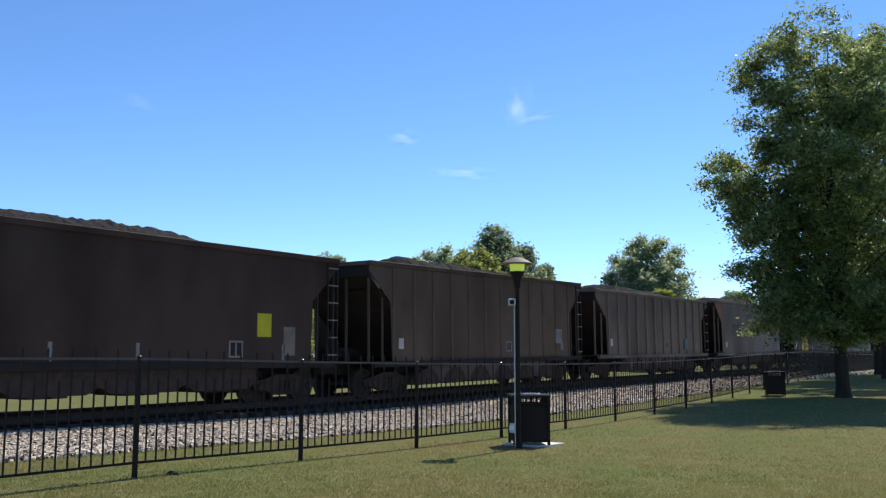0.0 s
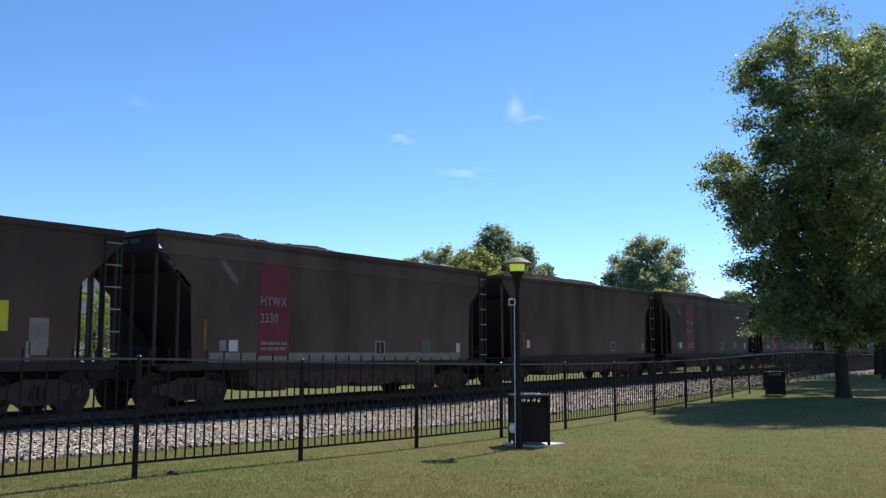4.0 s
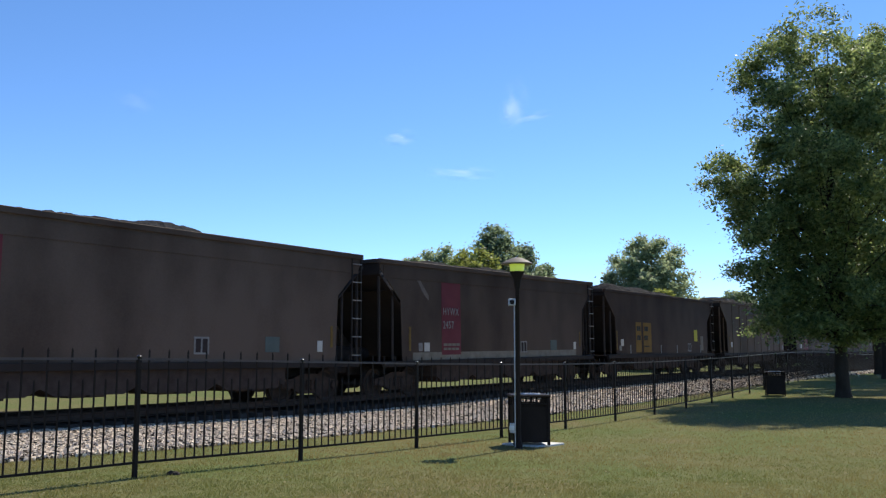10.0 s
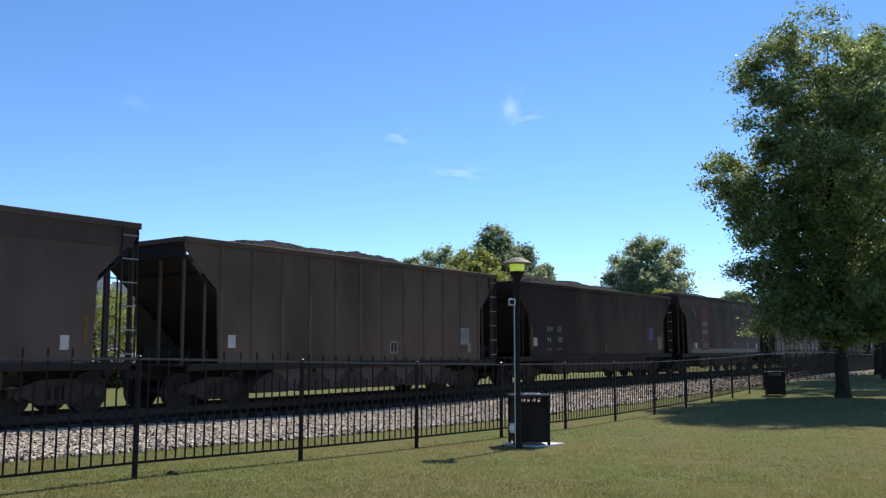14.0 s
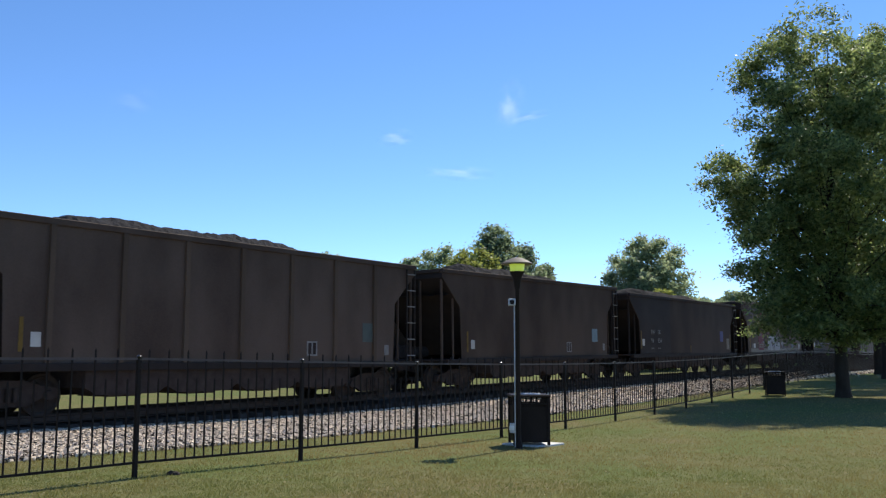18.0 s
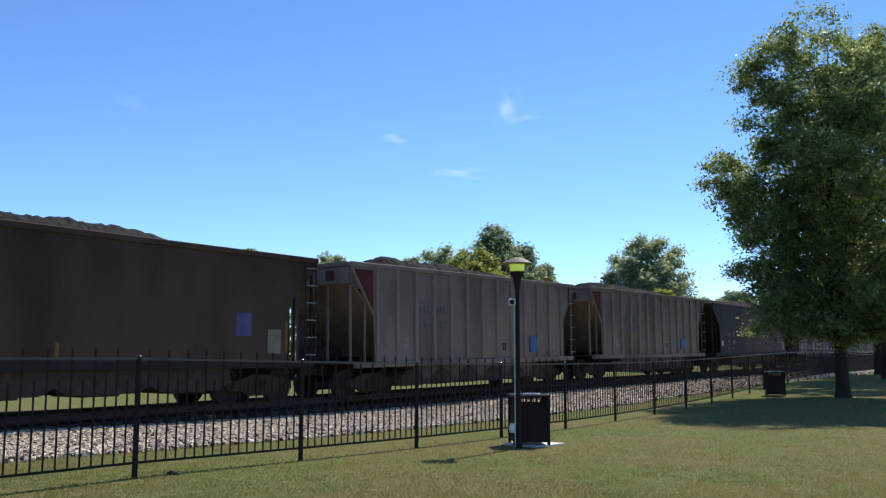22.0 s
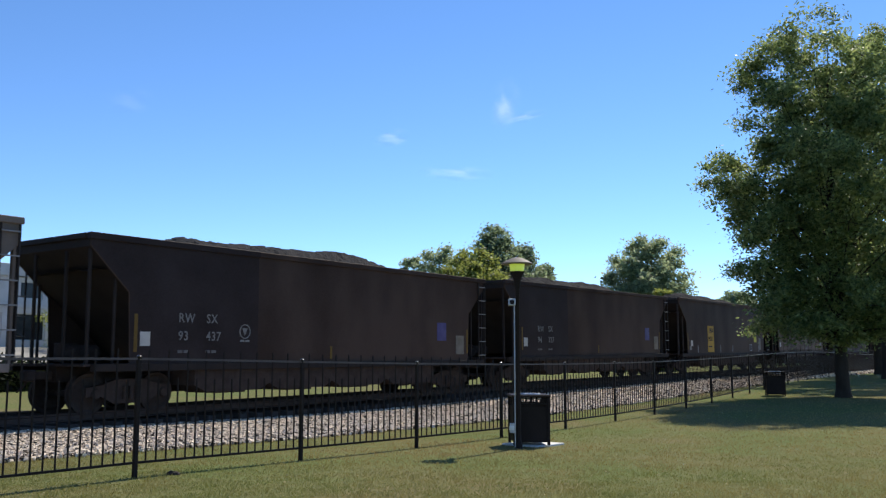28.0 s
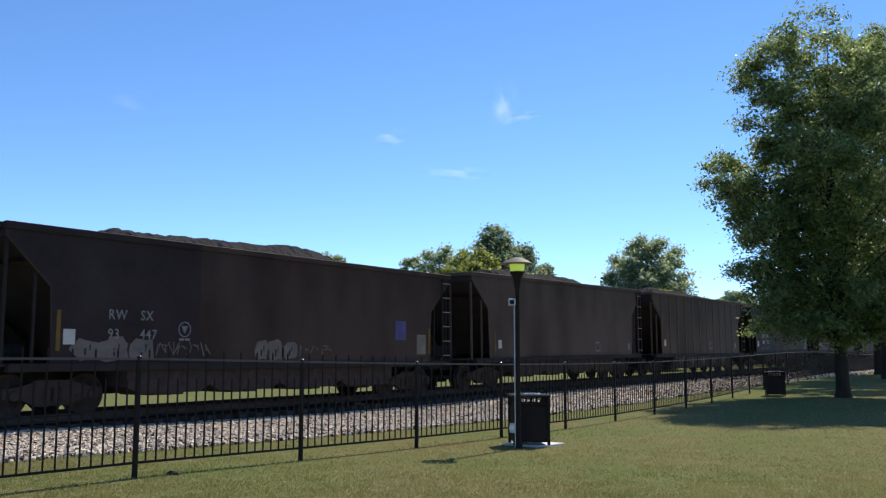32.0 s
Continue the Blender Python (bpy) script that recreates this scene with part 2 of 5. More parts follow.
M_PEBBLE = island_material("ballast_pebble", [(0.0, (0.045, 0.036, 0.028)), (0.24, (0.13, 0.105, 0.082)), (0.36, (0.78, 0.62, 0.455)), (0.75, (0.94, 0.77, 0.585)), (1.0, (0.97, 0.84, 0.665))])

# ---- railway: ballast, ties, rails ----
rs = np.random.RandomState(5)
bx, by = steps((-600, -20, 58), (-20, 0, 4), (0, 40, 1), (40, 120, 5), (120, 720, 60)), steps((10.25, 16, 0.6), (16, 22.4, 0.8))
bed_pts, nb = [], len(bx)
for j, y in enumerate(by):
    for x in bx:
        wob = 0.25 * noise.noise((x * 0.5, 3.0, 0.0)) if j == 0 else 0.0
        up = -0.03 if j in (0, len(by) - 1) else 0.03
        bed_pts.append((x, y + wob, ground_z(x, y) + up))
bed = new("ballast_bed", raw_mesh("ballast_bed", bed_pts, [(j * nb + i, j * nb + i + 1, (j + 1) * nb + i + 1, (j + 1) * nb + i) for j in range(len(by) - 1) for i in range(nb - 1)], M_BED))
tagged(bed, "pale grey crushed stone railway ballast bed", "ballast", kind="structure")


# near-black strip of stone added beyond the track
M_DARKBED = material("dark_ballast", (0.011, 0.009, 0.008), (0.030, 0.025, 0.022), rough=0.95, scale=6, fine=40, bump=0.8, depth=0.03, gloss=0.05)
shoulder = grid_sheet("ballast_shoulder", steps((-200, 0, 40), (0, 40, 2), (40, 120, 8), (120, 400, 70)), steps((22.3, 24.3, 0.5)), M_DARKBED, 0.045)
tagged(shoulder, "dark crushed stone beside the track", "ballast", kind="structure")


def scatter_stones():
    spans = ((4, 24, 10.35, 17.6, 36000, 0.0205), (24, 45, 10.4, 17.6, 17000, 0.031), (45, 95, 10.5, 17.6, 8000, 0.055), (4, 40, 20.4, 22.2, 900, 0.04))
    cube = np.array([(x, y, z) for z in (-1, 1) for y in (-1, 1) for x in (-1, 1)], float)
    quads = np.array([(0, 2, 3, 1), (4, 5, 7, 6), (0, 1, 5, 4), (2, 6, 7, 3), (0, 4, 6, 2), (1, 3, 7, 5)])
    allv, allf, base = [], [], 0
    for x0, x1, y0, y1, n, size in spans:
        px, py = rs.uniform(x0, x1, n), rs.uniform(y0, y1, n)
        pz = np.array([ground_z(a, b) for a, b in zip(px, py)]) + 0.022
        s = size * rs.uniform(0.6, 1.35, (n, 1, 1)) * rs.uniform(0.6, 1.1, (n, 1, 3)) * np.array([1.0, 1.0, 0.9])
        v = cube[None] * s * (1 + rs.uniform(-0.35, 0.35, (n, 8, 3)))
        a, t = rs.uniform(0, 6.28, n), rs.uniform(-0.9, 0.9, n)
        ca, sa, ct, st = np.cos(a)[:, None], np.sin(a)[:, None], np.cos(t)[:, None], np.sin(t)[:, None]
        x, y, z = v[..., 0], v[..., 1], v[..., 2]
        y, z = y * ct - z * st, y * st + z * ct
        x, y = x * ca - y * sa, x * sa + y * ca
        allv.append(np.stack([x + px[:, None], y + py[:, None], z + pz[:, None]], -1).reshape(-1, 3))
        allf.append((quads[None] + (np.arange(n) * 8)[:, None, None] + base).reshape(-1, 4))
        base += n * 8
    me = raw_mesh("ballast_stones", np.concatenate(allv).tolist(), np.concatenate(allf).tolist(), M_PEBBLE)
    tagged(new("ballast_stones", me), "loose pale grey crushed stones on the trackbed", "gravel", kind="stuff")


scatter_stones()


def railway():
    track = thing("railway_track", pose(0, TRACK_Y, 0), "railway track with rusty rails on dark wooden ties", "railway track", kind="structure")
    prof = [(-0.07, -0.172), (0.07, -0.172), (0.07, -0.155), (0.012, -0.14), (0.012, -0.05), (0.036, -0.035), (0.036, 0.0), (-0.036, 0.0), (-0.036, -0.035), (-0.012, -0.05), (-0.012, -0.14), (-0.07, -0.155)]
    n = len(prof)
    for side in (-0.755, 0.755):
        s = Shape()
        ends = (-600, 0, 120, 720)
        s.add([(x, side + a, b + rail_z(x)) for x in ends for a, b in prof], [tuple(range(n)), tuple(range(4 * n - 1, 3 * n - 1, -1))] + [(j * n + i, j * n + (i + 1) % n, j * n + (i + 1) % n + n, j * n + i + n) for j in range(3) for i in range(n)])
        part("rail", s, M_RAIL, track, "rusty steel rail with a worn head")
    tie = Shape().box(-0.115, -1.3, -0.34, 0.115, 1.3, -0.175, 0.012).mesh("tie", M_TIE)
    for i in range(190):
        ob = part("tie", tie, None, track)
        ob.location = (-2 + i * 0.53, rs.uniform(-0.04, 0.04), rail_z(-2 + i * 0.53))
        ob.rotation_euler = (0, 0, rs.uniform(-0.02, 0.02))


railway()

# ---- park fence ----
POST_GAP = 2.345
FENCE_X0, FENCE_Y0 = 5.744, 7.948


def fence_point(s):
    """The place s panels along the fence, which bends gently away from the lawn and then runs straight, and its heading."""
    k = min(s, 10.0)
    a, b = -0.0077 + 0.0053 * k, -0.0077 + 0.0106 * k
    x = FENCE_X0 + POST_GAP * (k * math.cos(a) + (s - k) * math.cos(b))
    y = FENCE_Y0 + POST_GAP * (k * math.sin(a) + (s - k) * math.sin(b))
    return Vector((x, y, ground_z(x, y))), b


def park_fence():
    fence = thing("fence", pose(0, 0, 0), "black ornamental iron park fence with alternating tall and short pickets", "fence")
    post = Shape().box(-0.022, -0.022, -0.05, 0.022, 0.022, 1.185, 0.004).mesh("post", M_IRON)
    cap = Shape().lathe([(0.022, 1.185), (0.016, 1.192), (0.026, 1.205), (0.026, 1.215), (0.014, 1.226), (0.003, 1.23)], n=12).mesh("post_cap", M_CAPGLOSS, True)

    def picket(top):
        return Shape().box(-0.0068, -0.0068, 0.145, 0.0068, 0.0068, top - 0.03).add([(-0.0068, -0.0068, top - 0.03), (0.0068, -0.0068, top - 0.03), (0.0068, 0.0068, top - 0.03), (-0.0068, 0.0068, top - 0.03), (0, 0, top)], [(0, 1, 4), (1, 2, 4), (2, 3, 4), (3, 0, 4)]).mesh("picket", M_IRON)

    tall, short = picket(1.30), picket(1.00)
    far = Shape()
    per = 19
    for i in range(-3, 38):
        (a, yaw), (b, _) = fence_point(i), fence_point(i + 1)
        ob = part("post", post, None, fence)
        ob.location, ob.rotation_euler = a, (0, 0, yaw)
        part("post_cap", cap, None, ob)
        for z, hz in ((0.15, 0.012), (1.19, 0.012)):
            d, w = (b - a), Vector((-math.sin(yaw), math.cos(yaw), 0)) * 0.012
            up, ex = Vector((0, 0, hz)), d.normalized() * 0.022
            p = [q + sw * w + su * up + Vector((0, 0, z)) for q in (a + ex, b - ex) for sw, su in ((-1, -1), (1, -1), (1, 1), (-1, 1))]
            part("fence_rail", Shape().add(p, [(0, 1, 2, 3), (7, 6, 5, 4), (0, 4, 5, 1), (1, 5, 6, 2), (2, 6, 7, 3), (3, 7, 4, 0)]), M_IRON_GLINT if z > 1 else M_IRON, fence)
        for j in range(1, per):
            q = a + (b - a) * j / per
            if -2 <= i < 13:
                ob = part("picket", tall if j % 2 else short, None, fence)
                ob.location, ob.rotation_euler = q, (0, 0, yaw)
            else:
                top = 1.30 if j % 2 else 1.00
                far.box(q.x - 0.0068, q.y - 0.0068, q.z + 0.145, q.x + 0.0068, q.y + 0.0068, q.z + top)
    tagged(part("pickets", far, M_IRON, fence), kind="stuff")


park_fence()


# ---- lamp and litter bins ----
def glass_glow():
    m = bpy.data.materials.new("lamp_glass")
    m.use_nodes = True
    b = m.node_tree.nodes["Principled BSDF"]
    b.inputs["Base Color"].default_value = (0.55, 0.60, 0.16, 1)
    b.inputs["Roughness"].default_value = 0.35
    b.inputs["Emission Color"].default_value = (0.44, 0.60, 0.05, 1)
    b.inputs["Emission Strength"].default_value = 0.42
    return m


def park_lamp(x, y):
    z = ground_z(x, y)
    lamp = thing("street_lamp", pose(x, y, z, 0, 0, -54), "black park lamp with a domed cap and glowing yellow-green lens", "street lamp")
    part("pole", Shape().lathe([(0.055, -0.05), (0.055, 0.08), (0.038, 0.12), (0.034, 0.2), (0.031, 2.28), (0.045, 2.30)], n=16), M_IRON, lamp, smooth=True)
    part("lantern_collar", Shape().lathe([(0.036, 2.27), (0.048, 2.34), (0.058, 2.42), (0.085, 2.48), (0.105, 2.515), (0.106, 2.53)], n=20), M_IRON, lamp, smooth=True)
    part("lens", Shape().lathe([(0.09, 2.53), (0.100, 2.535), (0.112, 2.64), (0.09, 2.645)], n=20), glass_glow(), lamp, "glowing yellow-green translucent lens", smooth=True)
    cap = part("cap", Shape().lathe([(0.225, 2.635), (0.23, 2.648), (0.17, 2.685), (0.09, 2.72), (0.04, 2.735), (0.005, 2.738)], n=28), M_CAP, lamp, "weathered grey metal cap", smooth=True)
    part("finial", Shape().lathe([(0.02, 2.735), (0.012, 2.75), (0.003, 2.76)], n=8), M_IRON, cap)
    part("conduit", Shape().tube((-0.05, -0.022, 0.02), (-0.046, -0.02, 2.08), 0.010, n=10), M_GALV, lamp, "grey electrical conduit")
    box = part("outlet_box", Shape().box(-0.135, -0.075, 2.03, -0.03, 0.01, 2.135, 0.010), M_GALV, lamp, "grey weatherproof outlet box")
    part("cover", Shape().lathe([(0.026, -0.088), (0.036, -0.075)], at=(-0.083, 0, 2.082), n=14, axis="y"), M_IRON, box, "dark round cover")
    low = part("junction_box", Shape().box(-0.13, -0.06, 0.22, -0.055, 0.0, 0.36, 0.008), M_GALV, lamp, "small grey junction box")
    part("cover", Shape().box(-0.14, -0.072, 0.26, -0.07, -0.058, 0.32, 0.004), M_CONCRETE, low)


M_CAP = material("weathered_cap", (0.14, 0.115, 0.095), (0.22, 0.185, 0.155), rough=0.65, metal=0.0, scale=5, bump=0.1)


def litter_bin(x, y, turn, label, pad=True):
    z = ground_z(x, y)
    if pad:
        slab = new("concrete_pad", Shape().box(-0.34, -0.33, -0.1, 0.34, 0.33, 0.008, 0.006).mesh("concrete_pad", M_CONCRETE))
        slab.matrix_world = pose(x + 0.12, y + 0.0, z + 0.018, 0, 0, turn + 44)
        tagged(slab, "pale concrete pad set in the grass", "pad")
        z += 0.026
    b = thing("litter_bin", pose(x, y, z, 0, 0, turn), label, "litter bin")
    part("body", Shape().box(-0.25, -0.25, 0.04, 0.25, 0.25, 0.575, 0.02), M_IRON, b)
    for sx in (-1, 1):
        for sy in (-1, 1):
            part("corner_post", Shape().box(sx * 0.25 - 0.02, sy * 0.25 - 0.02, 0, sx * 0.25 + 0.02, sy * 0.25 + 0.02, 0.70, 0.005), M_IRON, b)
    for i in range(5):
        u = -0.16 + 0.08 * i
        for sy in (-1, 1):
            part("bar", Shape().box(u - 0.012, sy * 0.242 - 0.01, 0.575, u + 0.012, sy * 0.242 + 0.01, 0.685), M_IRON, b)
            part("bar", Shape().box(sy * 0.242 - 0.01, u - 0.012, 0.575, sy * 0.242 + 0.01, u + 0.012, 0.685), M_IRON, b)
    part("top_frame", Shape().box(-0.268, -0.268, 0.575, 0.268, -0.215, 0.60).box(-0.268, 0.215, 0.575, 0.268, 0.268, 0.60), M_IRON, b)
    lid = part("lid", Shape().box(-0.285, -0.285, 0.685, 0.285, 0.285, 0.725, 0.012), M_IRON, b, "flat black lid with a worn edge")
    part("liner_rim", Shape().lathe([(0.20, 0.66), (0.175, 0.74), (0.15, 0.74), (0.145, 0.66)], n=20), M_GALV, lid, smooth=True)
    return b


park_lamp(11.285, 6.78)
litter_bin(11.81, 6.92, -50, "square black metal litter bin on a concrete pad")
litter_bin(28.4, 8.0, -68, "square black metal litter bin by the fence", pad=False)


# ---- trees ----
def tree(name, x, y, height, profile, leaves, leaf, mat, label, seed, trunk=0.2, clumps=260, bare=0.14, clump_r=0.55, lean=0.0, squash=(1, 1)):
    """A tapered trunk, limbs, and a crown of leaf clumps. profile: (height fraction, radius in metres)."""
    r = np.random.RandomState(seed)
    z0 = ground_z(x, y)
    t = thing(name, pose(x, y, z0), label, "tree")
    hs, rads = [p[0] for p in profile], [p[1] for p in profile]

    def radius(f):
        return float(np.interp(f, hs, rads))

    wood = Shape()
    pts = [Vector((lean * height * f * f + 0.12 * math.sin(f * 5 + seed) * f, 0.1 * math.sin(f * 4 + seed * 2) * f, height * f - 0.1)) for f in (0, 0.04, 0.15, 0.35, 0.55, 0.75, 0.92)]
    rr = [trunk * k for k in (1.35, 1.05, 0.92, 0.7, 0.45, 0.22, 0.06)]
    for i in range(len(pts) - 1):
        wood.tube(pts[i], pts[i + 1], rr[i], rr[i + 1], n=10, caps=False)
    centres = []
    tries = 0
    while len(centres) < clumps and tries < clumps * 40:
        tries += 1
        f = r.uniform(hs[0], 1.0)
        R = radius(f)
        if r.uniform(0, max(rads)) > R + 0.15 * max(rads):
            continue
        a = r.uniform(0, 2 * math.pi)
        d = R * (r.uniform(0.25, 1.0) ** 0.45) * (0.84 + 0.42 * noise.noise((math.cos(a) * 1.7, math.sin(a) * 1.7, f * 5 + seed)))
        centres.append(Vector((d * math.cos(a) * squash[0] + lean * height * f * f, d * math.sin(a) * squash[1], height * f)))
    for k, c in enumerate(centres):
        if k % 4 == 0:
            base = min(max(c.z / height - 0.10 - 0.12 * r.rand(), bare), 0.88)
            j = min(len(pts) - 2, int(np.searchsorted([0, 0.04, 0.15, 0.35, 0.55, 0.75, 0.92], base)) - 1)
            fs = (0, 0.04, 0.15, 0.35, 0.55, 0.75, 0.92)
            q = pts[j].lerp(pts[j + 1], (base - fs[j]) / (fs[j + 1] - fs[j]))
            mid = q.lerp(c, 0.5) + Vector((0, 0, 0.12 * (c - q).length * r.uniform(-0.3, 0.8)))
            w = trunk * 0.26 * (1.1 - base)
            wood.tube(q, mid, w, w * 0.6, n=5, caps=False).tube(mid, c, w * 0.6, w * 0.15, n=5, caps=False)
    part("trunk", wood, M_BARK, t, smooth=True)
    n = max(6, leaves // len(centres))
    cen = np.repeat(np.array([tuple(c) for c in centres]), n, axis=0)
    m = len(cen)
    off = r.normal(0, 1, (m, 3))
    off /= np.linalg.norm(off, axis=1, keepdims=True)
    size = np.repeat(r.uniform(0.6, 1.35, len(centres)), n)[:, None]
    cen = cen + off * (r.uniform(0.05, 1.0, (m, 1)) ** 0.5) * clump_r * size * np.array([1.0, 1.0, 0.62])
    u = r.normal(0, 1, (m, 3))
    u /= np.linalg.norm(u, axis=1, keepdims=True)
    w = np.cross(u, r.normal(0, 1, (m, 3)))
    w /= np.linalg.norm(w, axis=1, keepdims=True)
    L = leaf * r.uniform(0.6, 1.3, (m, 1))
    v = np.stack([cen - u * L, cen + w * L * 0.45, cen + u * L, cen - w * L * 0.45], 1).reshape(-1, 3)
    f = np.arange(m * 4).reshape(-1, 4)
    part("crown", raw_mesh("crown", v.tolist(), f.tolist(), mat), mat, t)
    return t


def shade_tree(x, y, height, profile, mat, label, seed, name="tree", trunk=0.2, limbs=90, sprays=138, leaf=0.058, reach=(), droop=0.25, fluff=1.0):
    """A broadleaf tree grown from limbs: trunk, ascending limbs, side branches, and leaf sprays along them. reach: (azimuth, tip height fraction, radius) of single long limbs."""
    r = np.random.RandomState(seed)
    t = thing(name, pose(x, y, ground_z(x, y)), label, "tree")
    hs, rads = [p[0] for p in profile], [p[1] for p in profile]
    fs = (0, 0.03, 0.12, 0.3, 0.5, 0.7, 0.86, 0.96)
    pts = [Vector((0.14 * math.sin(f * 5 + seed) * f, 0.12 * math.sin(f * 4 + seed * 2) * f, height * f - 0.1)) for f in fs]
    rr = [trunk * k for k in (1.45, 1.08, 0.95, 0.78, 0.55, 0.34, 0.16, 0.04)]
    wood = Shape()
    for i in range(len(pts) - 1):
        wood.tube(pts[i], pts[i + 1], rr[i], rr[i + 1], n=10, caps=False)

    def stem(f):
        j = max(0, min(len(fs) - 2, int(np.searchsorted(fs, f)) - 1))
        return pts[j].lerp(pts[j + 1], (f - fs[j]) / (fs[j + 1] - fs[j]))

    plan = [(a, f, d - 0.85) for a, f, d in reach]
    for i in range(limbs):
        f = hs[0] + 0.02 + (0.985 - hs[0]) * (i + r.uniform(0, 1)) / limbs
        a = i * 2.39996 + r.uniform(-0.4, 0.4)
        plan.append((a, f, float(np.interp(f, hs, rads)) * r.uniform(0.62, 0.93)))
    centres = []
    for a, f, d in plan:
        tip = Vector((d * math.cos(a), d * math.sin(a), height * f))
        rise = 0.10 + 0.05 * d if f > 0.3 else 0.02
        base = stem(max(0.13, min(0.93, f - rise * r.uniform(0.7, 1.2))))
        bow = Vector((0, 0, (0.10 if f > 0.3 else droop) * (tip - base).length))
        prev, w = base, trunk * 0.30 * (1.15 - f)
        line = []
        for k in range(1, 6):
            q = k / 5
            p = base.lerp(tip, q) + bow * 4 * q * (1 - q) * 0.5 + Vector(r.normal(0, 0.04, 3))
            wood.tube(prev, p, w * (1.08 - 0.19 * (k - 1)), w * (1.08 - 0.19 * k), n=5, caps=False)
            prev = p
            line.append(p)
        centres.append((line[-1], 0.34))
        out = Vector((math.cos(a), math.sin(a), 0))
        side = Vector((-out.y, out.x, 0))
        for m in range(max(3, int(d * 3.0))):
            q = r.uniform(0.15, 1.0)
            b0 = line[min(4, int(q * 5))]
            b1 = b0 + (side * r.choice((-1, 1)) * r.uniform(0.3, 0.9) + out * r.uniform(0.0, 0.55) + Vector((0, 0, r.uniform(-0.35, 0.50)))) * (0.40 + 0.13 * d)
            wood.tube(b0, b1, 0.014, 0.005, n=4, caps=False)
            centres.append((b1, r.uniform(0.26, 0.46)))
            if r.rand() < 0.45:
                centres.append((b0.lerp(b1, 0.55), r.uniform(0.2, 0.34)))
    part("trunk", wood, M_BARK, t, smooth=True)
    cen = np.repeat(np.array([tuple(c) for c, _ in centres]), sprays, axis=0)
    rad = np.repeat(np.array([k * fluff for _, k in centres]), sprays)[:, None]
    m = len(cen)
    off = r.normal(0, 0.62, (m, 3)) * np.array([1.0, 1.0, 0.62])
    cen = cen + off * rad - np.array([0, 0, 1.0]) * (np.hypot(off[:, 0], off[:, 1])[:, None] ** 2) * rad * 0.16
    u = r.normal(0, 1, (m, 3)) * np.array([1.0, 1.0, 0.7])
    u /= np.linalg.norm(u, axis=1, keepdims=True)
    w = np.cross(u, r.normal(0, 0.55, (m, 3)) + np.array([0, 0, 1.0]))
    w /= np.linalg.norm(w, axis=1, keepdims=True)
    L = leaf * r.uniform(0.6, 1.35, (m, 1))
    v = np.stack([cen - u * L, cen + w * L * 0.55 + u * L * 0.1, cen + u * L, cen - w * L * 0.55 + u * L * 0.1], 1).reshape(-1, 3)
    part("crown", raw_mesh("crown", v.tolist(), np.arange(m * 4).reshape(-1, 4).tolist(), mat), mat, t)
    return t


BIG = [(0.13, 1.3), (0.17, 2.4), (0.25, 2.7), (0.34, 3.0), (0.38, 2.5), (0.44, 3.0), (0.54, 3.6), (0.64, 3.6), (0.70, 2.9), (0.80, 2.9), (0.87, 2.6), (0.91, 2.2), (0.97, 1.9), (1.0, 1.3)]
AWAY = math.atan2(0.8121, -0.5835)
LONG = [(AWAY + a, f, d) for a, f, d in ((0.0, 0.87, 3.1), (0.35, 0.80, 3.0), (-0.1, 0.64, 3.9), (0.2, 0.55, 3.9), (-0.3, 0.58, 3.9), (0.1, 0.46, 3.2), (0.0, 0.34, 3.2), (0.3, 0.27, 2.9), (-0.2, 0.20, 2.9), (0.05, 0.67, 2.9), (-0.55, 0.63, 2.7), (0.5, 0.68, 2.8), (0.0, 0.93, 2.2), (-0.4, 0.97, 1.9))]
shade_tree(28.3, 6.05, 11.15, BIG, M_LEAF, "tall full-leaved green shade tree on the lawn", 3, trunk=0.19, reach=LONG)
YOUNG = [(0.14, 0.9), (0.22, 3.0), (0.45, 4.0), (0.65, 3.9), (0.85, 2.8), (1.0, 0.8)]
shade_tree(43.2, 7.4, 15.6, YOUNG, M_LEAF2, "yellow-green leafy shade tree further along the lawn", 8, trunk=0.21, limbs=60, sprays=110, leaf=0.075)
shade_tree(52.5, 9.4, 12.5, YOUNG, M_LEAF2, "yellow-green leafy shade tree beside the first", 9, trunk=0.22, limbs=46, sprays=80, leaf=0.09)


def far(bearing, depth):
    """A place at a bearing (tangent right of the view's middle) and depth from where one stands."""
    return (bearing * depth * 0.5835 + depth * 0.8121, -bearing * depth * 0.8121 + depth * 0.5835)


